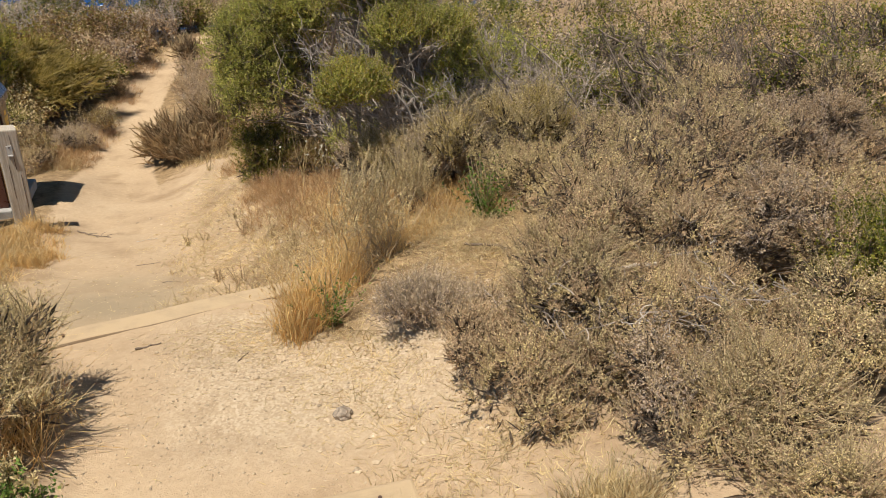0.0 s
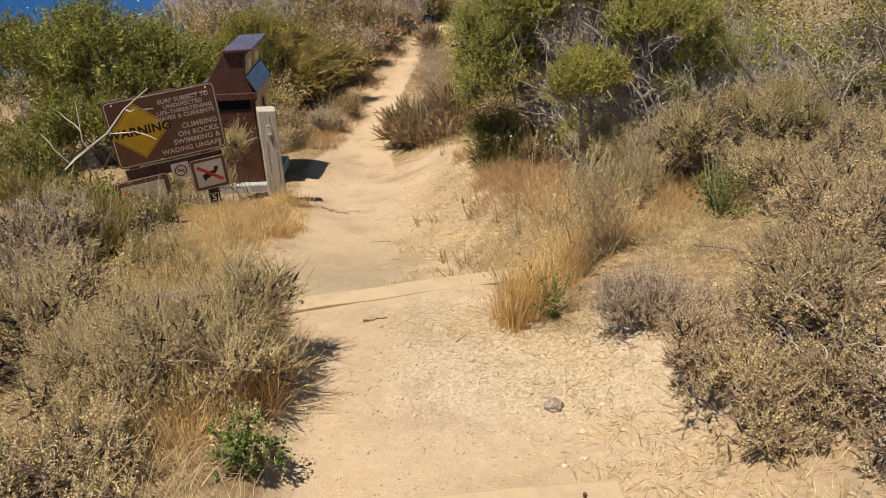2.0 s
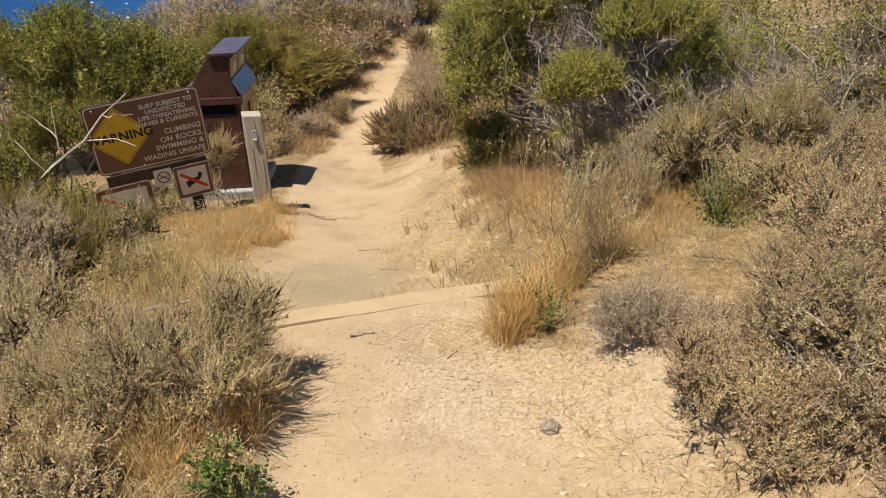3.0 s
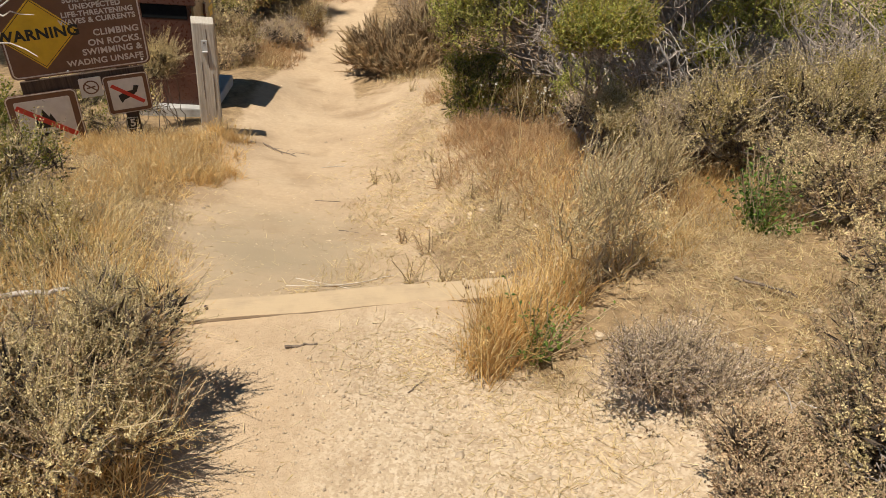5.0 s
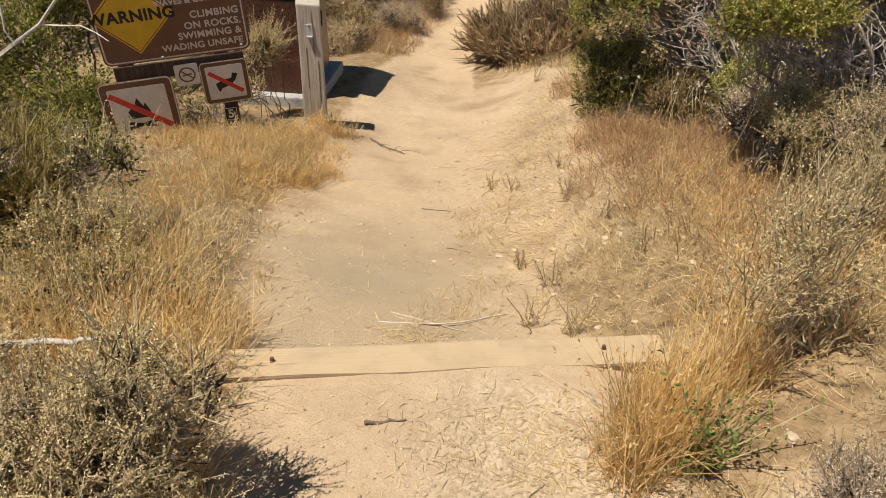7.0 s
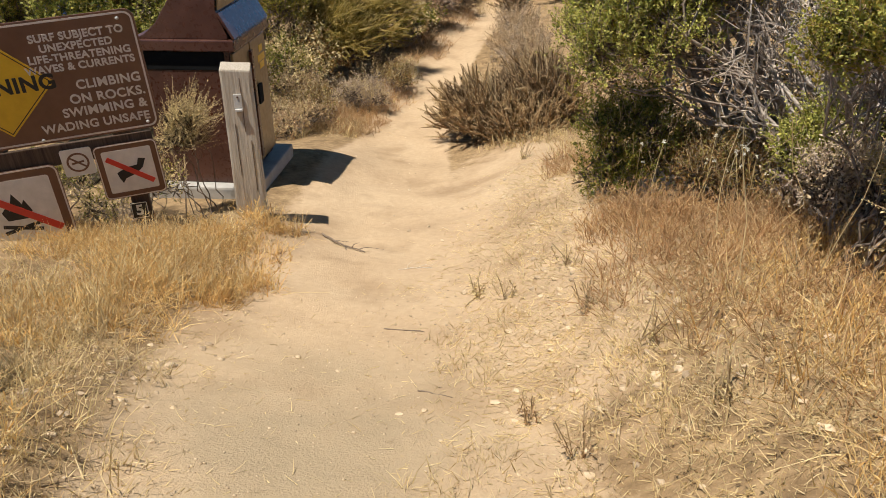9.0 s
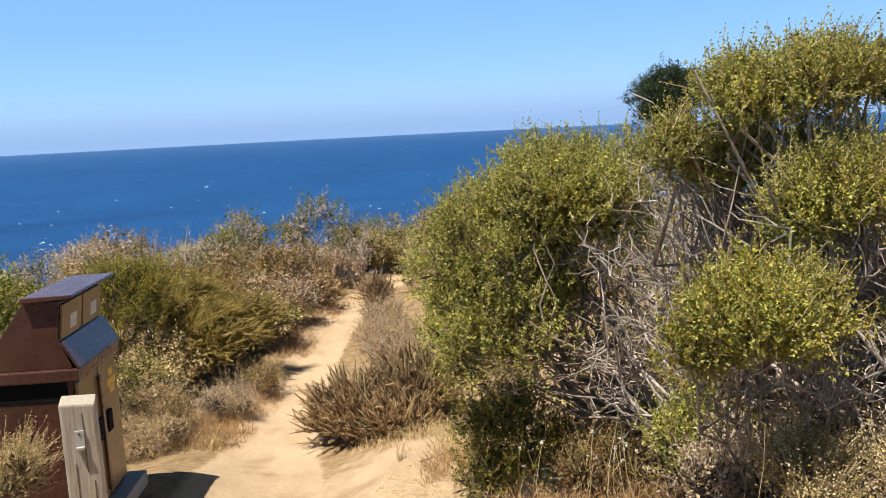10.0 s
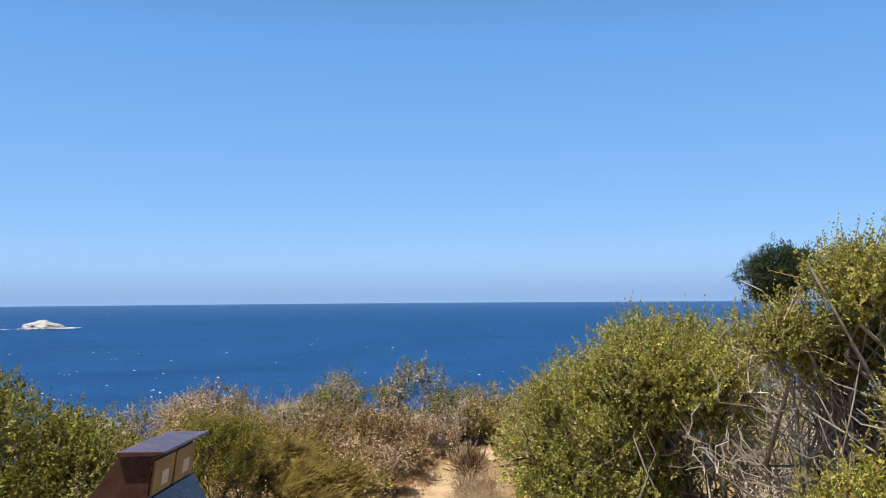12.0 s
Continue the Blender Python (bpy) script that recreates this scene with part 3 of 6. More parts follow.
# ---- pine trees beyond the scrub ----
def pine(at, height, seed, tiers, spreadx, label):
    rs = np.random.RandomState(seed)
    top = thing("pine_tree", label, "tree", at=at)
    trunk = branch_lines(np.array([[0, 0, -0.5]]), np.array([[rs.normal() * 0.2, 0, height]]), 9, rs, 0.03, 0.012)
    part("trunk", build("trunk", *tubes(trunk, np.linspace(0.2, 0.04, 9)[None] * height / 5, 8), mat=BROWNBARK, smooth=True), None, top)
    A, B = [], []
    for k in range(tiers):
        z = height * (0.8 + 0.16 * k / max(1, tiers - 1))
        reach = spreadx * (1.0 - 0.5 * abs(k / max(1, tiers - 1) - 0.6))
        for j in range(7):
            a = rs.uniform(0, 2 * np.pi)
            A.append([0, 0, z])
            B.append([math.cos(a) * reach * rs.uniform(0.55, 1) - 0.15 * spreadx, math.sin(a) * reach * rs.uniform(0.55, 1), z + rs.uniform(0.0, 0.35)])
    A, B = np.array(A), np.array(B)
    ln = branch_lines(A, B, 6, rs, 0.08, 0.03)
    for k in range(len(A)):
        part("limb", build("limb", *tubes(ln[k:k + 1], np.linspace(0.05, 0.015, 6)[None], 5), mat=BROWNBARK), None, top)
    S = np.concatenate([ln[:, k] + rs.normal(size=(len(A), 3)) * 0.12 for k in (3, 4, 5, 5, 5) for _ in range(14)])
    D = unit(rs.normal(size=S.shape) * 0.7 + np.array([0, 0, 0.5]))
    V, T, _ = shoots(S, D, rs.uniform(0.12, 0.28, len(S)), 13, 0.13, 0.14, 0.65, rs)
    part("crown", build("crown", V, tris=T, mat=PINE), None, top)


pine((6.4, 24.2, float(lay(6.4, 24.2))), 5.05, 3, 4, 1.15, "dark green wind-shaped pine beyond the scrub")
pine((11.75, 24.0, float(lay(11.75, 24.0))), 5.1, 8, 4, 0.27, "dark green pine with ragged tip beyond the scrub")

# ---- timber steps ----
TIMBER = wood_material("weathered_timber", (0.16, 0.11, 0.07), (0.36, 0.27, 0.18), "X", 0.95, (0.46, 0.335, 0.2))


def timber(a, b, wide, high, label):
    a, b = Vector(a), Vector(b)
    d = b - a
    L = d.length
    bm = box(-L / 2, L / 2, 0, wide, -high, 0, 0.012, 2)
    bmesh.ops.subdivide_edges(bm, edges=[e for e in bm.edges if abs(e.verts[0].co.x - e.verts[1].co.x) > L * 0.5], cuts=24)
    for v in bm.verts:
        v.co.y += 0.006 * noise.noise(v.co * 3)
        v.co.z += 0.004 * noise.noise(v.co * 4 + Vector((5, 0, 0)))
    top = thing("timber_step", label, "step", "timber steps of the trail")
    m = Matrix.Translation((a + b) / 2) @ Euler((0, -math.asin(d.z / L), math.atan2(d.y, d.x))).to_matrix().to_4x4()
    top.matrix_world = m
    part("beam", bm, TIMBER, top)
    for s in (-0.36, 0.36):
        pin = bmesh.new()
        bmesh.ops.create_cone(pin, cap_ends=True, segments=10, radius1=0.008, radius2=0.007, depth=0.02, matrix=Matrix.Translation((s * L, wide * 0.5, 0.004)))
        part("spike", pin, RUST, top, "rusty iron spike head")


RUST = plain("rusty_iron", (0.09, 0.05, 0.035), 0.8)
timber((-0.78, 3.483, -0.248), (0.62, 3.875, -0.258), 0.135, 0.15, "dusty squared timber step set across the trail")
timber((-0.1, 1.89, -0.132), (0.85, 1.985, -0.106), 0.15, 0.15, "worn timber step half buried in sand")

# ---- trash bin on its pad ----
BROWN = painted("brown_enamel", (0.075, 0.03, 0.02), 0.28, 0.25, 6.0, 0.5)
# lighter copy of the brown, with the sunlit ground's reflection in its colour
BROWNLIT = painted("ground_lit_brown_enamel", (0.2, 0.125, 0.05), 0.35, 0.2, 6.0, 0.5)
BLACK = plain("black_latch_and_lip_shade", (0.008, 0.008, 0.008), 0.95, 0.1)
CONCRETE = plain("grey_concrete", (0.36, 0.34, 0.31), 0.9, 0.2, 9.0)
DECAL = plain("pale_decal", (0.55, 0.53, 0.47), 0.5)
YELLOW = painted("sign_yellow", (0.62, 0.37, 0.015), 0.4, 0.1, 10.0)
BIN_AT, BIN_TURN = (-2.57, 7.6, -1.19), 3.0


def trash_bin():
    top = thing("trash_bin", "dark brown steel bear-proof double trash bin with sloping hood", "trash bin", at=BIN_AT, turn=BIN_TURN)
    L = 0.7
    part("body", box(0.04, 0.61, 0.03, L - 0.03, 0.02, 0.945, 0.012), BROWN, top)
    part("lip", box(0.0, 0.66, 0.0, L, 0.89, 0.96, 0.008), BROWN, top)
    back = [(0.02, 0.96), (0.09, 0.985), (0.17, 1.05), (0.26, 1.17), (0.4, 1.365)]
    front = [(0.59, 1.345), (0.575, 1.25), (0.56, 1.14), (0.575, 1.08), (0.615, 0.98), (0.615, 0.96)]
    part("hood", prism(back + front, L - 0.06, "y", 0.03, 0.005), BROWN, top)
    part("roof", prism([(0.39, 1.352), (0.61, 1.36), (0.677, 1.372), (0.672, 1.387), (0.61, 1.385), (0.4, 1.382)], L + 0.02, "y", -0.01, 0.004), BROWN, top, "faded brown hood roof shining in the sun")
    part("shelf", prism([(0.572, 1.11), (0.655, 0.96), (0.668, 0.967), (0.583, 1.122)], L - 0.02, "y", 0.01, 0.003), BROWN, top, "glossy sloping shelf that mirrors the blue sky")
    for k in (0, 1):
        y0 = 0.04 + k * 0.325
        f = part("flap", prism([(0.562, 1.13), (0.588, 1.325), (0.602, 1.325), (0.576, 1.13)], 0.3, "y", y0, 0.003), BROWNLIT, top)
        part("decal", prism([(0.5795, 1.165), (0.5895, 1.245), (0.5935, 1.245), (0.5835, 1.165)], 0.1, "y", y0 + 0.12, 0), DECAL, f, "pale recycling notice")
        d = part("door", box(0.612, 0.632, y0, y0 + 0.31, 0.06, 0.87, 0.006), BROWNLIT, top, "brown service door painted tan for light off the ground")
        part("latch", box(0.628, 0.65, y0 + (0.2 if k == 0 else 0.04), y0 + (0.29 if k == 0 else 0.12), 0.44, 0.57, 0.006), BLACK, d, "black latch box")
        if k:
            for z0, w0 in ((0.76, 0.035), (0.7, 0.07), (0.65, 0.045)):
                part("emblem", box(0.6318, 0.6345, y0 + 0.2 - w0, y0 + 0.2 + w0, z0, z0 + 0.045, 0.001, 1), YELLOW, d, "worn yellow emblem")
    # thin black strip painted where the lip shades the near side
    part("lip_shade", box(0.07, 0.58, 0.026, 0.05, 0.77, 0.885, 0.004), BLACK, top, "black strip painted as the shade under the lip")
    part("hinge", box(0.63, 0.65, 0.33, 0.37, 0.1, 0.82, 0.004), BROWN, top)


trash_bin()
pad = thing("concrete_pad", "grey concrete pad under the trash bin", "pad", at=(BIN_AT[0], BIN_AT[1], BIN_AT[2]), turn=BIN_TURN)
part("slab", box(-0.05, 0.72, -0.05, 0.8, -0.28, 0.022, 0.015), CONCRETE, pad)

# ---- post ----
POSTWOOD = wood_material("grey_post_wood", (0.3, 0.25, 0.19), (0.55, 0.48, 0.39), "Z")
GALV = painted("galvanised_plate", (0.42, 0.4, 0.37), 0.45, 0.1, 20.0)


def post():
    top = thing("wooden_post", "weathered grey squared wooden post with metal tag", "post", at=(-1.68, 7.08, -1.02), turn=19)
    bm = box(-0.082, 0.082, -0.088, 0.082, -0.3, 0.79, 0.012, 2)
    bmesh.ops.subdivide_edges(bm, edges=[e for e in bm.edges if abs(e.verts[0].co.z - e.verts[1].co.z) > 0.5], cuts=18)
    for v in bm.verts:
        v.co.x += 0.006 * noise.noise(v.co * 3)
        v.co.y += 0.006 * noise.noise(v.co * 3 + Vector((4, 0, 0)))
        if v.co.z > 0.7:
            v.co.z += 0.03 * (v.co.x < 0) * 0.4 + 0.006 * noise.noise(v.co * 14)
    part("shaft", bm, POSTWOOD, top)
    for a, x in ((0.2, -0.03), (0.45, 0.02), (0.1, 0.045)):
        part("crack", box(x - 0.0025, x + 0.0025, -0.0925, -0.088, a, a + 0.3, 0.001, 1), BROWNBARK, top, "dark drying crack")
    tag = part("tag", box(-0.022, 0.022, -0.1, -0.09, 0.585, 0.665, 0.003), GALV, top, "small galvanised metal tag")
    part("screw", box(-0.005, 0.005, -0.104, -0.1, 0.645, 0.655, 0.001, 1), RUST, tag)
    part("bracket", box(-0.02, 0.02, -0.112, -0.09, 0.572, 0.586, 0.002, 1), GALV, top)


post()

# ---- signs ----
SIGNBROWN = painted("sign_brown", (0.14, 0.062, 0.033), 0.42, 0.12, 9.0)
WHITE = painted("sign_white", (0.62, 0.58, 0.52), 0.45, 0.1, 15.0)
LETTER = painted("faded_lettering", (0.58, 0.5, 0.43), 0.5, 0.12, 40.0)
RED = painted("sign_red", (0.5, 0.035, 0.02), 0.45, 0.1, 15.0)
BLACKP = plain("black_print", (0.015, 0.013, 0.012), 0.5)
SIGN_TR = Vector((-1.955, 6.62, 0.165))
SU = Vector((0.8924, 0.4507, 0.0235)).normalized()
SN = Vector((0.4503, -0.8859, -0.1109)).normalized()
SV = SN.cross(SU)
SU, SV = (Matrix.Rotation(radians(2.0), 3, SN) @ v for v in (SU, SV))
SIGN_M = Matrix((SU, SV, SN)).transposed().to_4x4()
SIGN_M.translation = SIGN_TR


def rounded(w, h, r, n=5):
    pts = []
    for cx, cy, a0 in ((w / 2 - r, h / 2 - r, 0), (-w / 2 + r, h / 2 - r, 90), (-w / 2 + r, -h / 2 + r, 180), (w / 2 - r, -h / 2 + r, 270)):
        for k in range(n + 1):
            a = radians(a0 + 90 * k / n)
            pts.append((cx + r * math.cos(a), cy + r * math.sin(a)))
    return pts


def border(w, h, r, t, depth, z):
    bm = bmesh.new()
    o, i = rounded(w, h, r), rounded(w - 2 * t, h - 2 * t, max(0.002, r - t))
    n = len(o)
    rows = [[bm.verts.new((x, y, zz)) for x, y in p] for p, zz in ((o, z), (o, z + depth), (i, z + depth), (i, z))]
    for a, b in zip(rows, rows[1:]):
        for k in range(n):
            bm.faces.new((a[k], a[(k + 1) % n], b[(k + 1) % n], b[k]))
    bmesh.ops.recalc_face_normals(bm, faces=bm.faces[:])
    return bm


def lettering(text, size, x, y, z, mat, parent, align="RIGHT", bold=0.0):
    cu = bpy.data.curves.new("lettering", "FONT")
    cu.body, cu.size, cu.align_x, cu.align_y = text, size, align, "CENTER"
    cu.extrude, cu.offset, cu.space_character = 0.0012, bold, 1.06
    tmp = bpy.data.objects.new("tmp", cu)
    scene.collection.objects.link(tmp)
    bpy.context.view_layer.update()
    me = bpy.data.meshes.new_from_object(tmp.evaluated_get(bpy.context.evaluated_depsgraph_get()))
    bpy.data.objects.remove(tmp)
    bpy.data.curves.remove(cu)
    me.materials.clear()
    me.materials.append(mat)
    me.transform(Matrix.Translation((x, y, z)))
    return part("lettering", me, None, parent)


def at_sign(u, v, lift=0.0, turn=0.0):
    """A place on the sign's board: u to the right and v down from the large panel's upper right corner."""
    return SIGN_M @ Matrix.Translation((u, -v, lift)) @ Matrix.Rotation(radians(turn), 4, "Z")


def signs():
    w, h = 0.914, 0.61
    top = tagged(new("warning_sign"), "brown rounded warning sign with yellow diamond and faded lettering", "sign")
    top.matrix_world = at_sign(-w / 2, h / 2)
    panel = part("panel", prism(rounded(w, h, 0.045), 0.006, "z", 0.0), SIGNBROWN, top)
    part("edging", border(w - 0.02, h - 0.02, 0.04, 0.009, 0.0015, 0.006), LETTER, panel, "thin pale edging line")
    cx, cy, r = -0.222, 0.008, 0.252
    d = part("diamond", prism([(cx + r, cy), (cx, cy + r), (cx - r, cy), (cx, cy - r)], 0.0025, "z", 0.006), YELLOW, top, "faded yellow diamond")
    ring = bmesh.new()
    for q, s in ((0.95, 0), (0.925, 1)):
        for a, b in ((1, 0), (0, 1), (-1, 0), (0, -1)):
            ring.verts.new((cx + r * q * a, cy + r * q * b, 0.0092))
    ring.verts.ensure_lookup_table()
    for k in range(4):
        ring.faces.new((ring.verts[k], ring.verts[(k + 1) % 4], ring.verts[4 + (k + 1) % 4], ring.verts[4 + k]))
    part("outline", ring, BLACKP, d, "thin black outline")
    lettering("WARNING", 0.103, cx, cy - 0.002, 0.0098, BLACKP, d, "CENTER", 0.0035)
    rows = [("SURF SUBJECT TO", 0.05, 0.395, 0.215, "RIGHT"), ("UNEXPECTED", 0.05, 0.335, 0.165, "RIGHT"), ("LIFE-THREATENING", 0.05, 0.408, 0.115, "RIGHT"), ("WAVES & CURRENTS", 0.05, 0.415, 0.066, "RIGHT"),
            ("CLIMBING", 0.063, 0.42, -0.03, "RIGHT"), ("ON ROCKS,", 0.063, 0.425, -0.1, "RIGHT"), ("SWIMMING &", 0.063, 0.418, -0.165, "RIGHT"), ("WADING UNSAFE", 0.06, 0.418, -0.235, "RIGHT")]
    for text, size, x, y, al in rows:
        lettering(text, size, x, y, 0.0078, LETTER, panel, al, 0.0016)
    for x, y in ((0.38, 0.265), (0.4, -0.27), (-0.38, 0.265), (-0.1, -0.285)):
        bolt = bmesh.new()
        bmesh.ops.create_uvsphere(bolt, u_segments=10, v_segments=6, radius=0.009, matrix=Matrix.Translation((x, y, 0.006)))
        part("bolt", bolt, GALV, top)

    # the three small panels
    def small(name, label, u, v, size, kind):
        ob = tagged(new(name), label, "sign")
        ob.matrix_world = at_sign(u, v, 0.004)
        p = part("panel", prism(rounded(size, size, size * 0.09), 0.005, "z", 0.0), SIGNBROWN if kind != "smoke" else WHITE, ob)
        s = size
        if kind != "smoke":
            part("edging", border(s * 0.985, s * 0.985, s * 0.085, s * 0.018, 0.0012, 0.005), LETTER, p, "thin white edging")
            part("field", prism(rounded(s * 0.78, s * 0.78, s * 0.03), 0.0015, "z", 0.005), WHITE, ob, "whitish picture field")
        return ob, s
    ob, s = small("no_fire_sign", "brown framed no-campfire sign with red slash", -0.775, 0.955, 0.47, "fire")
    flame = [(-0.16, -0.1), (-0.2, 0.02), (-0.13, 0.1), (-0.11, 0.03), (-0.03, 0.26), (0.05, 0.1), (0.08, 0.16), (0.14, 0.0), (0.1, -0.1)]
    part("flame", prism([(x * s * 0.9, y * s * 0.9) for x, y in flame], 0.0015, "z", 0.0066), BLACKP, ob, "black flame mark")
    for a in (12, -14):
        lg = box(-0.2 * s, 0.2 * s, -0.022 * s, 0.022 * s, 0.0068, 0.0083)
        bmesh.ops.transform(lg, matrix=Matrix.Translation((-0.02 * s, -0.2 * s, 0)) @ Matrix.Rotation(radians(a), 4, "Z"), verts=lg.verts[:])
        part("log", lg, BLACKP, ob, "black log mark")
    sl = box(-0.47 * s, 0.47 * s, -0.042 * s, 0.042 * s, 0.0086, 0.0102)
    bmesh.ops.transform(sl, matrix=Matrix.Translation((0, 0.02 * s, 0)) @ Matrix.Rotation(radians(-38), 4, "Z"), verts=sl.verts[:])
    part("slash", sl, RED, ob, "red diagonal slash")
    ob, s = small("no_dogs_sign", "brown framed square prohibition sign with red slash", -0.2, 0.825, 0.31, "pet")
    part("mark", prism([(x * s, y * s) for x, y in ((-0.22, -0.02), (-0.06, 0.06), (0.12, 0.08), (0.16, 0.2), (0.27, 0.17), (0.2, 0.02), (0.08, -0.08), (-0.1, -0.14), (-0.16, -0.22), (-0.2, -0.12))], 0.0015, "z", 0.0066), BLACKP, ob, "plain dark mark")
    sl = box(-0.42 * s, 0.42 * s, -0.045 * s, 0.045 * s, 0.0086, 0.0102)
    bmesh.ops.transform(sl, matrix=Matrix.Rotation(radians(-38), 4, "Z"), verts=sl.verts[:])
    part("slash", sl, RED, ob, "red diagonal slash")
    ob, s = small("no_smoking_sign", "small faded white no-smoking sign with ring", -0.435, 0.735, 0.15, "smoke")
    ring = bmesh.new()
    n = 28
    vs = [[ring.verts.new((r * s * math.cos(2 * math.pi * k / n), r * s * math.sin(2 * math.pi * k / n), 0.0062)) for k in range(n)] for r in (0.36, 0.29)]
    for k in range(n):
        ring.faces.new((vs[0][k], vs[0][(k + 1) % n], vs[1][(k + 1) % n], vs[1][k]))
    part("ring", ring, SIGNBROWN, ob, "brown ring")
    for a, w_, t_ in ((-40, 0.3, 0.03), (8, 0.2, 0.035)):
        sl = box(-w_ * s, w_ * s, -t_ * s, t_ * s, 0.0052 + 0.001 * (a > 0), 0.0068 + 0.001 * (a > 0))
        bmesh.ops.transform(sl, matrix=Matrix.Rotation(radians(a), 4, "Z"), verts=sl.verts[:])
        part("bar", sl, SIGNBROWN, ob)
    ob = tagged(new("number_placard"), "tiny dark placard with white number five", "sign")
    ob.matrix_world = at_sign(-0.21, 1.07, 0.006, -2)
    p = part("panel", prism(rounded(0.088, 0.1, 0.008), 0.004, "z", 0.0), BLACKP, ob)
    part("edging", border(0.083, 0.095, 0.008, 0.004, 0.001, 0.004), WHITE, p)
    lettering("5", 0.085, 0, 0, 0.0055, WHITE, p, "CENTER", 0.002)
    # two posts and a rail behind the panels
    fr = tagged(new("sign_frame"), "brown wooden posts and rail carrying the signs", "sign frame")
    fr.matrix_world = at_sign(-0.457, 0.3, -0.01)
    for x in (-0.34, 0.26):
        part("post", box(x - 0.045, x + 0.045, -1.25, 0.27, -0.09, 0.0, 0.008), SIGNWOOD, fr)
    part("rail", box(-0.42, 0.4, -0.44, -0.33, -0.012, 0.006, 0.005), SIGNWOOD, fr)


SIGNWOOD = wood_material("dark_sign_wood", (0.045, 0.028, 0.02), (0.12, 0.08, 0.055), "Y")
signs()


# ---- shrubs of the right bank ----
def P(x, y, up=0.0):
    return (x, y, float(lay(x, y)) + up)


shrub("coyote_brush", "rounded bright green coyote brush with dense small leaves", P(1.3, 6.9),
      [((0.52, 7.1, 0.25), (0.5, 0.5, 0.52)), ((0.75, 7.2, 0.5), (0.48, 0.5, 0.44)), ((0.42, 7.0, -0.03), (0.4, 0.42, 0.42)), ((1.02, 7.35, 0.53), (0.38, 0.4, 0.33))],
      GREEN, 11, GREYBARK, clumps=1700, per_clump=7, clump=0.04, shoot=0.07, per=11, leaf=0.0155, width=0.72, stems=18, stem=0.022, twigs=160, low=-0.8, inner=0.4, sub=26, second=(YELLOWGREEN, 0.06), dead=4)
shrub("coyote_brush", "low dark green leafy shrub at the bank's foot", P(0.4, 7.0), [((0.42, 6.98, -0.55), (0.32, 0.28, 0.28)), ((0.4, 6.95, -0.75), (0.3, 0.26, 0.2))], DEEPGREEN, 12, clumps=170, per_clump=7,
      clump=0.04, shoot=0.08, leaf=0.018, stems=8, stem=0.006, twigs=30, low=-0.9)
shrub("coyote_brush", "small green shrub under bare branches", P(1.2, 6.3), [((1.15, 6.25, -0.38), (0.28, 0.25, 0.24))], GREEN, 13, clumps=140, per_clump=7,
      clump=0.045, shoot=0.09, leaf=0.02, stems=8, stem=0.008, twigs=30, low=-0.5)
shrub("coyote_brush", "tall coyote brush with flat green crown on bare stems", P(1.55, 6.6),
      [((1.37, 6.0, 1.07), (0.3, 0.3, 0.17)), ((1.24, 6.05, 1.0), (0.18, 0.2, 0.16)), ((1.52, 6.05, 1.02), (0.2, 0.2, 0.17)), ((1.02, 6.2, 0.83), (0.17, 0.18, 0.15)), ((1.3, 6.25, 0.8), (0.24, 0.22, 0.16)), ((1.55, 6.2, 0.75), (0.26, 0.22, 0.18))],
      GREEN, 14, GREYBARK, clumps=760, per_clump=7, clump=0.04, shoot=0.085, leaf=0.0145, width=0.68, stems=34, stem=0.014, twigs=300, low=-0.5, inner=0.8, sub=6, second=(YELLOWGREEN, 0.2), dead=1)
shrub("coyote_brush", "green and yellow coyote brush with twisted grey stems", P(1.9, 6.2),
      [((1.48, 5.75, 0.72), (0.28, 0.22, 0.17)), ((1.74, 5.7, 0.66), (0.22, 0.22, 0.17)), ((1.95, 5.75, 0.4), (0.26, 0.24, 0.22)), ((1.3, 5.8, 0.62), (0.14, 0.15, 0.1)), ((1.7, 5.75, 0.2), (0.22, 0.2, 0.16))],
      GREEN, 15, GREYBARK, clumps=680, per_clump=7, clump=0.04, shoot=0.085, leaf=0.0145, width=0.68, stems=20, stem=0.016, twigs=150, low=-0.5, second=(YELLOWGREEN, 0.3), dead=1)
shrub("coyote_brush", "yellowing green coyote brush among grey branches", P(1.55, 6.05),
      [((1.0, 5.45, 0.43), (0.22, 0.22, 0.13)), ((1.18, 5.5, 0.38), (0.16, 0.18, 0.12)), ((0.9, 5.5, 0.3), (0.12, 0.14, 0.1))],
      GREEN, 16, GREYBARK, clumps=520, per_clump=7, clump=0.038, shoot=0.075, leaf=0.015, width=0.7, stems=9, stem=0.01, twigs=110, low=-0.6, sub=8, second=(YELLOWGREEN, 0.45), dead=1)


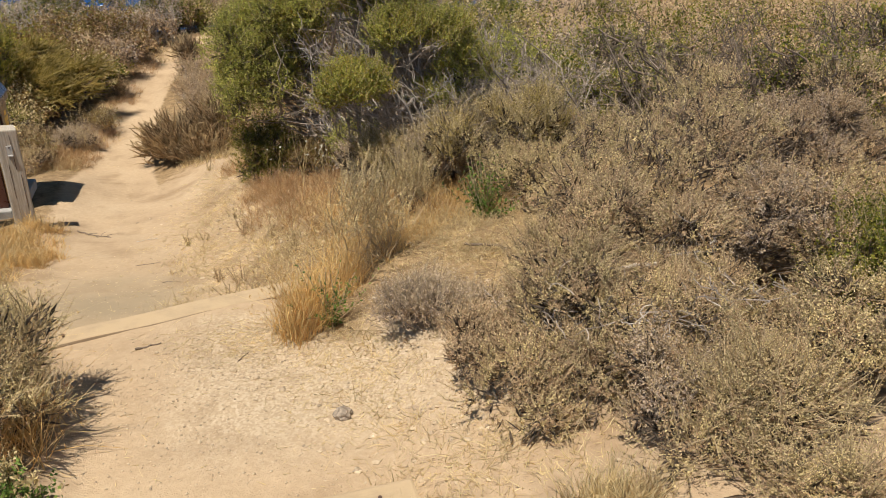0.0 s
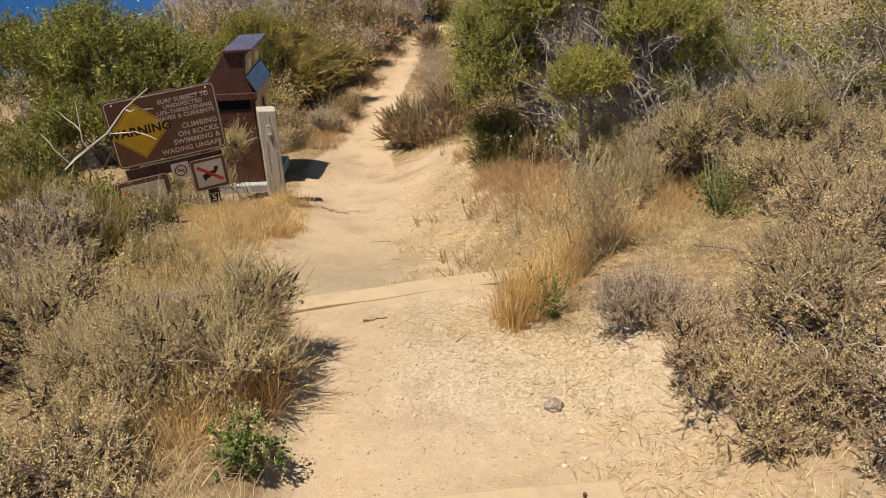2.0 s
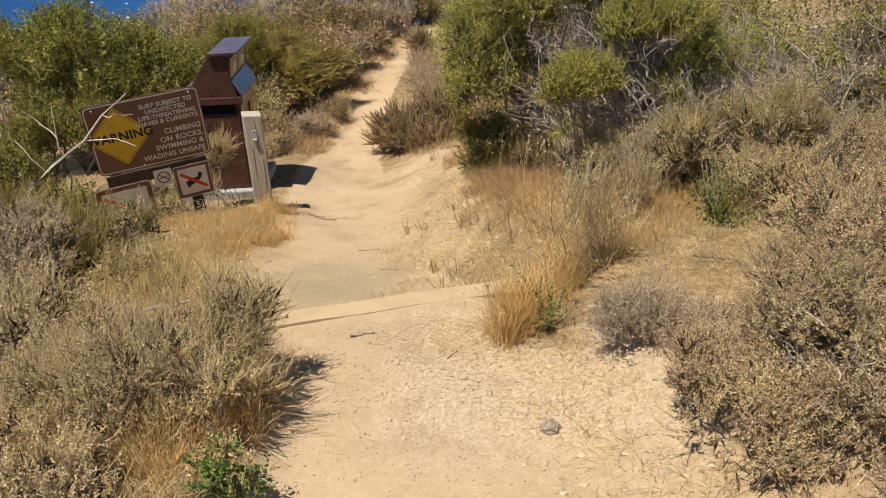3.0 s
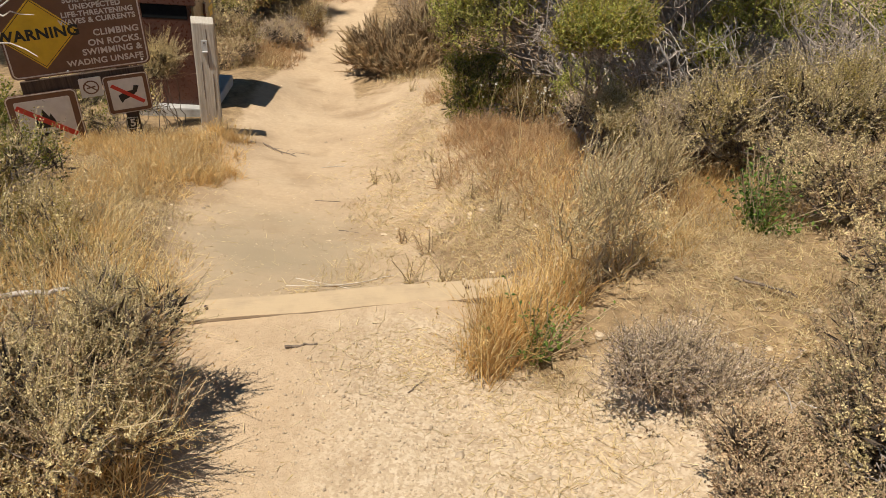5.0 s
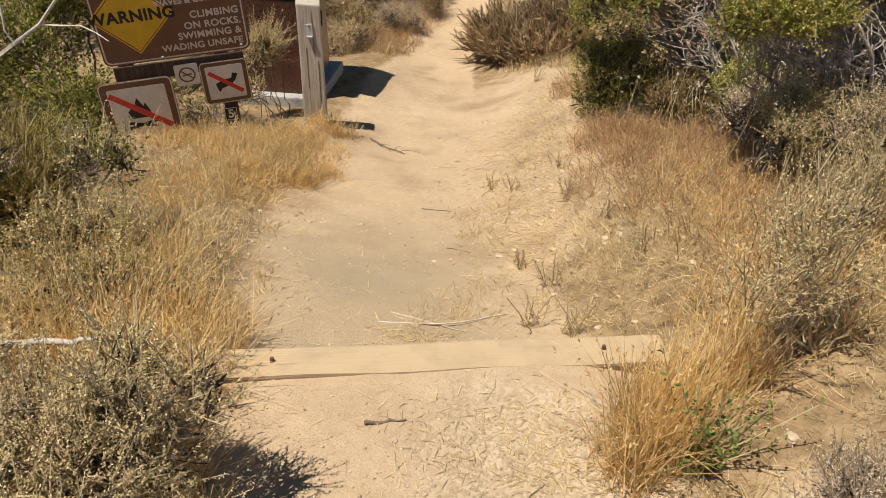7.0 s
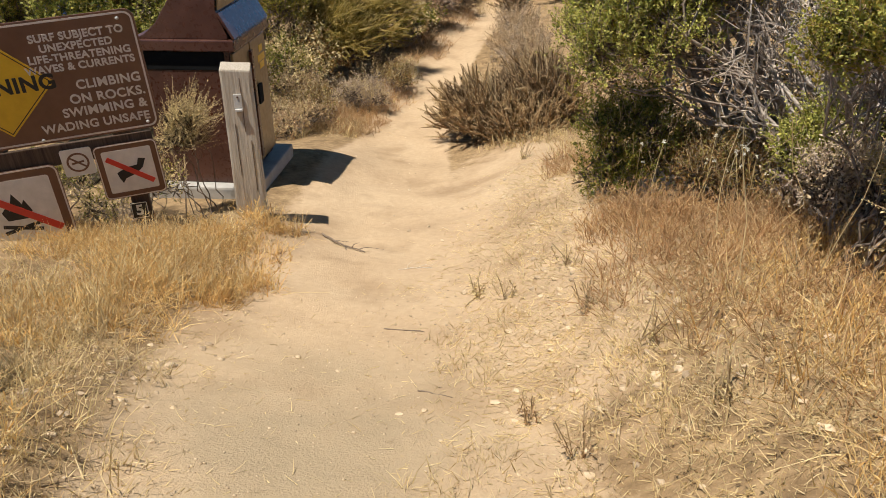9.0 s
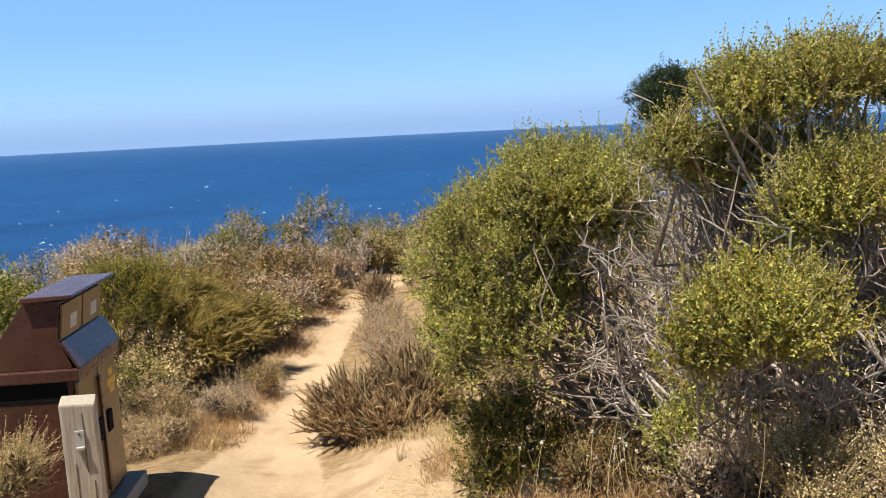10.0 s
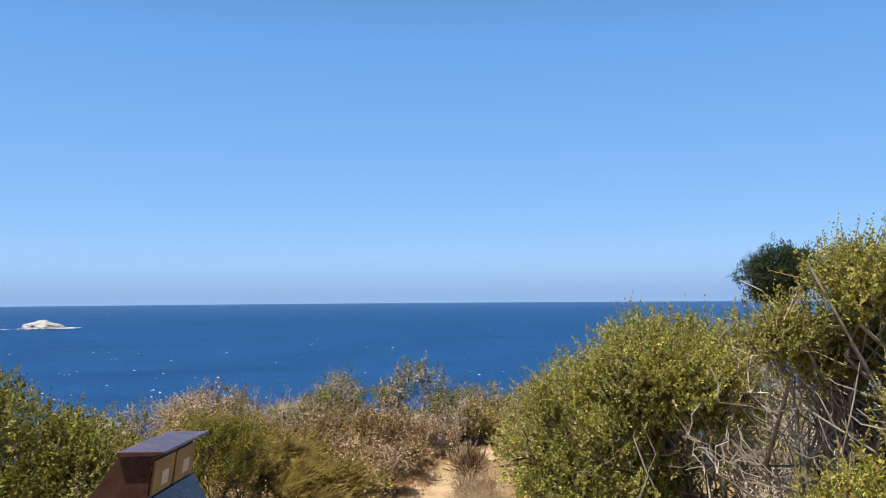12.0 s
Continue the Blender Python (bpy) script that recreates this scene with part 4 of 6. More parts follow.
def bare_branches(label, base, ends, seed, n, thick, twigs=260, bark=None, reach=0.3, lean=(-0.35, 0.0, 0.5)):
    """A tangle of leafless limbs that spread from one root, with twigs."""
    rs = np.random.RandomState(seed)
    base = np.array(base)
    top = thing("bare_shrub", label, "shrub", "bare grey shrubs", tuple(base))
    lo, hi = (np.array(e) - base for e in ends)
    B = rs.uniform(lo, hi, (n, 3))
    A = rs.normal(size=(n, 3)) * np.array([0.16, 0.16, 0.03])
    ln = branch_lines(A, B, 10, rs, 0.16, 0.03)
    rad = thick * rs.uniform(0.5, 1.5, (n, 1)) * np.linspace(1, 0.3, 10)[None]
    for k in range(n):
        part("limb", build("limb", *tubes(ln[k:k + 1], rad[k:k + 1], 6), mat=bark or GREYBARK, smooth=True), None, top)
    a = ln[rs.randint(0, n, twigs), rs.randint(3, 10, twigs)]
    b = a + unit(rs.normal(size=a.shape) * 0.6 + np.array(lean)) * rs.uniform(0.3, 1.0, (twigs, 1)) * reach
    tw = branch_lines(a, b, 5, rs, 0.12, 0.06)
    fine = tw[rs.randint(0, twigs, twigs * 2), rs.randint(1, 5, twigs * 2)]
    tip = fine + unit(rs.normal(size=fine.shape) * 0.7 + np.array(lean)) * rs.uniform(0.2, 0.6, (len(fine), 1)) * reach
    V, Q = join([tubes(tw, thick * 0.3 * np.linspace(1, 0.4, 5)[None] * np.ones((twigs, 1)), 3), tubes(branch_lines(fine, tip, 4, rs, 0.1, 0.06), 0.0022 * np.ones((len(fine), 4)), 3)])
    part("branchwork", build("branchwork", V, quads=Q, mat=bark or GREYBARK), None, top)["kind"] = "stuff"
    return top


bare_branches("tangle of bare weathered grey limbs under the green crowns", P(1.6, 6.6), ((0.85, 6.5, -0.3), (1.6, 7.3, 0.75)), 21, 40, 0.013, 520, LIGHTBARK)
bare_branches("dense bare grey twigs among the brush", P(2.3, 6.4), ((1.3, 5.9, -0.2), (2.4, 6.9, 0.8)), 22, 36, 0.012, 440)
bare_branches("dry grey stems below the tall crown", P(2.0, 6.7), ((0.95, 5.9, 0.3), (1.8, 6.6, 0.75)), 25, 36, 0.011, 700, LIGHTBARK)
bare_branches("pale dead limbs and twigs below the yellowing crowns", P(2.1, 5.9), ((1.05, 5.45, 0.0), (2.1, 6.0, 0.6)), 30, 34, 0.012, 300, LIGHTBARK, 0.26)
bare_branches("dark bare branches of a dead shrub", P(2.9, 5.8), ((1.7, 5.2, -0.15), (3.4, 6.6, 0.6)), 23, 40, 0.012, 420)
bare_branches("dark leafless shrub at the bank's top", P(4.4, 5.6), ((3.2, 4.9, 0.0), (5.6, 6.4, 0.75)), 24, 40, 0.012, 360, BROWNBARK)
bare_branches("sun-bleached twiggy scrub on the ridge", P(-3.3, 15.6), ((-4.2, 15.0, -1.0), (-2.6, 16.2, -0.4)), 26, 26, 0.008, 200, LIGHTBARK, 0.3, (0, 0, 0.6))
bare_branches("sun-bleached twiggy scrub above the sea", P(-5.0, 14.4), ((-5.8, 13.9, -1.1), (-4.2, 15.0, -0.4)), 27, 26, 0.008, 200, LIGHTBARK, 0.3, (0, 0, 0.6))
bare_branches("bare grey scrub beside the mound", P(-1.3, 16.4), ((-1.8, 16.0, -1.1), (-0.9, 16.9, -0.45)), 28, 22, 0.008, 160, LIGHTBARK, 0.25, (0, 0, 0.6))
bare_branches("pale dead scrub behind the signs", P(-6.2, 10.2), ((-6.6, 9.8, -0.6), (-5.6, 10.6, 0.35)), 29, 14, 0.009, 90, LIGHTBARK, 0.25, (0, 0, 0.6))

SAGE_KW = dict(per=16, leaf=0.0125, width=0.55, spread=0.7, clump=0.02, shoot=0.085, per_clump=6, sub=30, knob=0.36, outward=0.9, up=0.35, stem=0.009, low=-0.2, inner=0.5, group="sagebrush of the banks")
NEAR_KW = {**SAGE_KW, "per": 18, "leaf": 0.012, "shoot": 0.1, "up": 0.5}
shrub("sagebrush", "grey-green sagebrush with brown seed heads on the bank", P(2.3, 4.6), [((2.1, 4.6, -0.02), (0.45, 0.45, 0.25)), ((2.6, 4.6, 0.1), (0.5, 0.5, 0.3))], SAGE, 31, clumps=420, second=(SAGEBROWN, 0.3), stems=20, **SAGE_KW)
shrub("sagebrush", "feathery olive sagebrush below the bare limbs", P(1.95, 5.2), [((1.72, 5.15, 0.05), (0.32, 0.3, 0.28)), ((2.2, 5.15, 0.12), (0.42, 0.35, 0.33))], SAGE, 58, clumps=330, second=(FEATHER, 0.4), stems=16, twigs=80, **{**SAGE_KW, "shoot": 0.13, "up": 0.6})
for x, y, r, h, m2, lab in ((1.12, 5.42, 0.26, 0.42, FEATHER, "olive feathery weeds below the yellowing brush"), (1.5, 5.3, 0.28, 0.42, LAVENDER, "grey-green feathery weeds on the bank")):
    z = float(lay(x, y))
    shrub("sagebrush", lab, (x, y, z), [((x, y, z + h * 0.55), (r, r, h * 0.6))], SAGE, int(y * 100), clumps=110, stems=12, twigs=40, second=(m2, 0.4), **{**SAGE_KW, "shoot": 0.13, "up": 0.7, "sub": 8, "dead": 1})
shrub("sagebrush", "sprawling brown and olive sagebrush beside the trail", P(1.75, 2.95), [((1.78, 2.8, 0.1), (0.5, 0.55, 0.34)), ((1.4, 2.4, -0.02), (0.42, 0.4, 0.24)), ((2.0, 2.4, 0.1), (0.5, 0.5, 0.33))], SAGEBROWN, 32, clumps=1150, second=(SAGE, 0.42), stems=30, twigs=200, **{**SAGE_KW, "leaf": 0.0105, "per": 19, "dead": 2.6})
shrub("sagebrush", "large brown dry sagebrush on the slope", P(2.5, 3.7), [((2.1, 3.5, 0.2), (0.5, 0.5, 0.33)), ((2.7, 3.7, 0.3), (0.6, 0.6, 0.4)), ((3.1, 3.1, 0.2), (0.5, 0.5, 0.35))], SAGEBROWN, 33, clumps=460, second=(SAGE, 0.35), stems=30, twigs=200, **{**SAGE_KW, "outward": 0.8})
shrub("sagebrush", "olive sagebrush reaching low over the sand", P(2.15, 1.75), [((2.05, 1.85, 0.16), (0.42, 0.36, 0.25)), ((1.72, 1.72, 0.1), (0.34, 0.28, 0.18)), ((2.0, 1.5, 0.12), (0.38, 0.25, 0.2))], SAGE, 34, clumps=560, second=(SAGEBROWN, 0.3), stems=20, twigs=90, **{**SAGE_KW, "outward": 1.0, "up": 0.15, "shoot": 0.15, "leaf": 0.0095, "per": 26, "dead": 2.6})
shrub("coyote_brush", "green leafy shrub among the sagebrush", P(3.0, 2.55), [((3.0, 2.55, 0.2), (0.45, 0.4, 0.33))], DEEPGREEN, 35, clumps=260, per_clump=8, clump=0.05, shoot=0.1, leaf=0.018, stems=14, low=-0.3)
shrub("sagebrush", "grey-green twiggy sagebrush on the upper bank", P(3.3, 4.7), [((3.2, 4.6, 0.35), (0.6, 0.5, 0.35)), ((4.2, 4.4, 0.35), (0.7, 0.6, 0.4)), ((4.0, 3.5, 0.25), (0.6, 0.6, 0.4))], SAGE, 36, clumps=330, second=(SAGEBROWN, 0.4), stems=24, twigs=160, **SAGE_KW)
for k, (x, y, r, h, m, m2, lab) in enumerate([(2.05, 3.1, 0.45, 0.5, SAGEBROWN, SAGE, "brown sagebrush filling the slope"), (2.6, 2.9, 0.45, 0.5, SAGEBROWN, LAVENDER, "brown and grey sagebrush filling the slope"), (2.6, 2.1, 0.45, 0.4, SAGE, SAGEBROWN, "olive sagebrush on the lower slope"), (3.4, 2.0, 0.5, 0.45, DEEPGREEN, SAGE, "dull green brush on the lower slope"), (1.75, 2.1, 0.3, 0.25, LAVENDER, SAGEBROWN, "low grey sagebrush spreading over sand"), (1.22, 2.7, 0.24, 0.2, SAGEBROWN, SAGEBROWN, "low brown sagebrush at the trail's edge"), (3.5, 4.0, 0.5, 0.5, SAGEBROWN, LAVENDER, "grey-brown sagebrush on the upper slope")]):
    z = float(lay(x, y))
    shrub("sagebrush", lab, (x, y, z), [((x, y, z + h * 0.5), (r, r, h * 0.62))], m, 300 + k, clumps=int(520 * r), stems=12, twigs=70, second=(m2, 0.4), **{**SAGE_KW, "outward": 0.8, "sub": 9})
for k, (x, y, r, h, m, m2, lab) in enumerate([(4.3, 4.9, 0.7, 0.7, DEEPGREEN, SAGEBROWN, "dark shaded brush among leafless stems"), (3.3, 5.7, 0.6, 0.6, DEEPGREEN, LAVENDER, "dark brush below dead branches"), (3.6, 6.9, 0.9, 1.0, DEEPGREEN, LAVENDER, "dark green brush behind the bare shrubs"), (5.8, 5.6, 0.9, 1.0, DEEPGREEN, SAGEBROWN, "dull green brush on the shoulder"), (2.8, 7.6, 0.8, 1.0, GREEN, DEEPGREEN, "green brush behind the tangle")]):
    z = float(lay(x, y))
    shrub("coyote_brush", lab, (x, y, z), [((x, y, z + h * 0.5), (r, r, h * 0.6))], m, 330 + k, GREYBARK, clumps=220, per_clump=5, clump=0.06, shoot=0.11, per=9, leaf=0.028, width=0.6, stems=12, twigs=60, twiglets=False, second=(m2, 0.3), dead=12)
bare_branches("dark dead branches above the sagebrush", P(3.6, 5.3), ((2.6, 4.9, 0.1), (4.2, 5.9, 0.75)), 31, 40, 0.011, 420, BROWNBARK)
bare_branches("dark brown leafless brush on the bank's shoulder", P(4.4, 4.7), ((3.4, 4.1, 0.05), (5.4, 5.4, 0.85)), 33, 46, 0.011, 520, BROWNBARK)
bare_branches("pale grey dead twigs inside the sprawling sagebrush", P(1.9, 2.75), ((1.35, 2.2, 0.05), (2.4, 3.1, 0.42)), 34, 16, 0.006, 200, LIGHTBARK, 0.16)
bare_branches("grey dead branches on the bank", P(2.4, 5.4), ((1.6, 5.0, -0.05), (3.0, 5.9, 0.5)), 32, 36, 0.009, 420)
shrub("lavender_shrub", "low greyish lavender dry shrub at the trail's edge", P(1.12, 3.12), [((1.12, 3.12, -0.05), (0.33, 0.26, 0.13))], LAVENDER, 37, GREYBARK, clumps=260, per_clump=7, clump=0.035, shoot=0.07, per=12, leaf=0.011, width=0.4, stems=22, stem=0.005, twigs=90, low=-0.2, dead=0.7)
shrub("sagebrush", "fine olive shrub spreading from one bare stem", P(0.96, 3.84), [((0.84, 3.86, 0.14), (0.28, 0.26, 0.24)), ((1.02, 3.9, 0.06), (0.2, 0.2, 0.18))], SAGE, 38, TWIG, clumps=80, per_clump=5, clump=0.04, shoot=0.13, per=15, leaf=0.0125, width=0.42, spread=0.55, stems=14, stem=0.005, twigs=60, outward=0.8, up=0.6, low=-0.3, inner=0.6, sub=7, dead=0)
shrub("sagebrush", "olive feathery shrub beside the dry grass", P(1.35, 4.75), [((1.3, 4.75, -0.15), (0.22, 0.22, 0.18))], SAGE, 39, clumps=50, per_clump=6, clump=0.05, shoot=0.18, per=18, leaf=0.014, width=0.28, spread=0.5, stems=16, stem=0.007, up=0.9, dead=0)

for x, y, r, h, m, lab in ((0.72, 6.95, 0.3, 0.3, RUSTY, "brown dead undergrowth below the green shrub"), (1.1, 7.2, 0.35, 0.35, SAGEBROWN, "dry undergrowth in the shade of the branches"), (1.55, 6.6, 0.35, 0.4, SAGEBROWN, "dry twiggy undergrowth among bare limbs"), (1.7, 5.75, 0.35, 0.35, LAVENDER, "grey dry undergrowth on the bank"), (1.95, 5.3, 0.3, 0.3, SAGE, "grey-green undergrowth on the bank"), (1.45, 5.95, 0.35, 0.5, SAGEBROWN, "brown dry undergrowth below the yellowing brush"), (1.75, 6.0, 0.35, 0.6, LAVENDER, "grey twiggy undergrowth below the brush"), (1.15, 5.85, 0.25, 0.35, LAVENDER, "grey dead undergrowth on the bank"), (0.85, 6.75, 0.3, 0.25, RUSTY, "dark dead undergrowth in deep shade")):
    z = float(lay(x, y))
    shrub("undergrowth", lab, (x, y, z), [((x, y, z + h * 0.5), (r, r, h * 0.6))], m, int(x * 100 + y * 7), GREYBARK, clumps=100, per_clump=5, clump=0.04, shoot=0.1, per=8, leaf=0.02, width=0.5, stems=10, stem=0.006, twigs=120, sub=8, inner=0.7)

for x, y, r, h, lab in ((-2.3, 6.95, 0.35, 0.32, "dark dry undergrowth in the shade of the signs"), (-2.75, 6.75, 0.35, 0.35, "dark twiggy undergrowth behind the signs"), (-1.9, 4.6, 0.34, 0.5, "dark shaded undergrowth on the bank")):
    z = float(lay(x, y))
    shrub("undergrowth", lab, (x, y, z), [((x, y, z + h * 0.5), (r, r, h * 0.6))], DEEPGREEN, int(-x * 100 + y * 7), GREYBARK, clumps=90, per_clump=5, clump=0.04, shoot=0.1, per=8, leaf=0.018, width=0.45, stems=10, stem=0.006, twigs=80, sub=8, inner=0.7, second=(SAGE, 0.4))

# ---- shrubs left of the trail ----
shrub("sagebrush", "pale olive sagebrush leaning over the trail", P(-0.85, 2.7), [((-0.8, 2.7, 0.0), (0.46, 0.5, 0.29)), ((-0.62, 2.98, 0.1), (0.22, 0.26, 0.24)), ((-1.15, 2.5, -0.03), (0.42, 0.45, 0.26))], SAGE, 41, clumps=860, stems=30, twigs=200, second=(SAGEBROWN, 0.2), **{**NEAR_KW, "leaf": 0.0085, "per": 26, "dead": 2.5})
shrub("sagebrush", "olive sagebrush with dry brown tips", P(-1.6, 3.0), [((-1.6, 3.05, 0.0), (0.45, 0.45, 0.24)), ((-1.9, 2.5, 0.0), (0.4, 0.45, 0.24))], SAGE, 42, clumps=420, stems=22, second=(SAGEBROWN, 0.25), **NEAR_KW)
shrub("sagebrush", "olive and brown dry sagebrush with bare twigs", P(-1.15, 1.85), [((-1.05, 1.9, 0.02), (0.45, 0.4, 0.2)), ((-1.6, 1.9, 0.0), (0.4, 0.4, 0.2))], SAGE, 43, clumps=360, stems=24, twigs=160, second=(SAGEBROWN, 0.35), **NEAR_KW)
shrub("leafy_plant", "small green leafy plant at the trail's edge", P(-0.46, 2.2), [((-0.46, 2.2, -0.06), (0.12, 0.13, 0.14))], PLANT, 44, clumps=34, per_clump=6, clump=0.03, shoot=0.06, per=8, leaf=0.02, width=0.6, stems=6, stem=0.003, twigs=10, sub=5, second=(SAGE, 0.3))
shrub("sagebrush", "grey dry twiggy sagebrush", P(-2.2, 4.1), [((-2.25, 4.1, -0.1), (0.42, 0.4, 0.26))], LAVENDER, 45, GREYBARK, clumps=200, stems=26, twigs=200, second=(SAGE, 0.35), **SAGE_KW)
shrub("feathery_shrub", "feathery olive shrub with drooping plumes", P(-2.2, 4.55), [((-2.08, 4.45, -0.3), (0.32, 0.32, 0.27)), ((-2.55, 4.65, -0.25), (0.36, 0.32, 0.28))], FEATHER, 46, clumps=240, per_clump=7, clump=0.05, shoot=0.15, per=26, leaf=0.015, width=0.35, core=0.0025, spread=0.5, stems=16, stem=0.006, up=0.5, outward=0.9, wind=(0.3, 0, 0), dead=6, group="feathery shrubs")
shrub("sagebrush", "low olive and straw sagebrush by the timber step", P(-1.25, 3.75), [((-1.3, 3.7, -0.28), (0.36, 0.42, 0.17)), ((-1.6, 4.1, -0.32), (0.36, 0.42, 0.2))], SAGE, 47, clumps=190, dead=2, stems=16, second=(FEATHER, 0.4), **NEAR_KW)
shrub("feathery_shrub", "small feathery grey-green plant beside the bin", P(-2.05, 7.28), [((-2.12, 7.25, -0.72), (0.22, 0.14, 0.26))], SAGE, 48, clumps=90, per_clump=4, clump=0.025, shoot=0.17, per=34, leaf=0.015, width=0.3, spread=0.55, stems=8, stem=0.004, twigs=10, wind=(0.6, 0, 0), group="feathery shrubs")
shrub("spiky_shrub", "brown spiky shrub with cattail-like shoots on the bend", P(-0.45, 9.95), [((-0.63, 9.75, -1.41), (0.42, 0.4, 0.36)), ((-0.15, 10.0, -1.34), (0.45, 0.45, 0.42)), ((-0.3, 9.6, -1.46), (0.38, 0.35, 0.3))], SPIKE, 51, clumps=520, per_clump=5, clump=0.05, shoot=0.15, per=34, leaf=0.021, width=0.36, spread=0.75, core=0.008, stems=12, stem=0.008, outward=1.0, up=0.5, low=-0.3, curve=0.45, sub=0, twiglets=False, inner=0.6, dead=2, wind=(-0.3, -0.2, 0), group="spiky shrubs")
shrub("spiky_shrub", "small brown spiky shrub by the far trail", P(-0.7, 14.1), [((-0.7, 14.1, -1.25), (0.22, 0.22, 0.22))], SPIKE, 52, clumps=80, per_clump=4, clump=0.05, shoot=0.19, per=30, leaf=0.024, width=0.4, spread=0.72, core=0.01, stems=8, stem=0.006, outward=1.0, up=0.7, curve=0.12, sub=0, twiglets=False, inner=0.75, group="spiky shrubs")
shrub("sagebrush", "grey-brown twiggy shrub beside the trail", P(-0.4, 11.8), [((-0.35, 11.2, -1.32), (0.42, 0.6, 0.28)), ((-0.5, 12.3, -1.36), (0.42, 0.5, 0.24)), ((-0.55, 13.3, -1.36), (0.4, 0.45, 0.22))], SAGEBROWN, 53, GREYBARK, clumps=300, per_clump=6, clump=0.06, shoot=0.12, per=14, leaf=0.024, width=0.34, stems=14, second=(LAVENDER, 0.35))
shrub("feathery_shrub", "golden olive feathery shrub beyond the bin", P(-2.35, 12.1), [((-2.15, 11.9, -1.15), (0.6, 0.5, 0.5)), ((-2.6, 12.2, -1.0), (0.5, 0.5, 0.48))], FEATHER, 54, clumps=520, per_clump=5, clump=0.05, shoot=0.17, per=24, leaf=0.026, width=0.32, spread=0.6, core=0.006, stems=12, up=0.35, curve=0.15, twiglets=False, wind=(0.8, -0.2, -0.25), group="feathery shrubs")
shrub("coyote_brush", "yellow-green leafy shrub behind the bin", P(-3.15, 11.4), [((-3.05, 11.4, -0.75), (0.45, 0.45, 0.6)), ((-3.5, 11.0, -0.9), (0.4, 0.45, 0.5))], YELLOWGREEN, 55, clumps=260, per_clump=7, clump=0.07, shoot=0.12, leaf=0.03, stems=14, second=(DEEPGREEN, 0.5))
shrub("coyote_brush", "large dense dark green shrub behind the signs", P(-4.7, 9.9), [((-4.4, 9.6, -0.55), (0.95, 0.9, 0.85)), ((-3.6, 9.7, -0.75), (0.75, 0.8, 0.8)), ((-5.6, 9.9, -0.6), (0.9, 0.9, 0.75))], DEEPGREEN, 56, clumps=900, per_clump=7, clump=0.07, shoot=0.12, per=10, leaf=0.036, width=0.62, stems=16, stem=0.014, twigs=60, low=-0.85, sub=22, inner=0.5, second=(GREEN, 0.18), dead=7)
shrub("coyote_brush", "dark green shrub in the hollow behind the signs", P(-3.9, 7.6), [((-3.8, 7.7, -0.95), (0.8, 0.7, 0.65)), ((-4.5, 6.9, -0.85), (0.85, 0.8, 0.7)), ((-3.3, 6.7, -1.15), (0.45, 0.5, 0.5))], DEEPGREEN, 57, clumps=480, per_clump=7, clump=0.07, shoot=0.12, per=10, leaf=0.032, width=0.6, stems=20, low=-0.4)

for k, (x, y, m) in enumerate([(-2.3, 10.15, RUSTY), (-1.95, 10.55, LAVENDER), (-2.65, 10.6, SAGEBROWN), (-2.35, 9.75, SAGEBROWN), (-1.85, 11.2, RUSTY), (-2.9, 9.9, LAVENDER)]):
    z = float(lay(x, y))
    shrub("low_brush", "low reddish twiggy brush beside the trail", (x, y, z), [((x, y, z + 0.09), (0.4, 0.35, 0.17))], m, 400 + k, GREYBARK, clumps=80, per_clump=6, clump=0.05, shoot=0.09, per=7, leaf=0.024, width=0.45, stems=12, stem=0.005, twigs=110, sub=6, second=(STRAW, 0.3), group="low brush beside the trail")

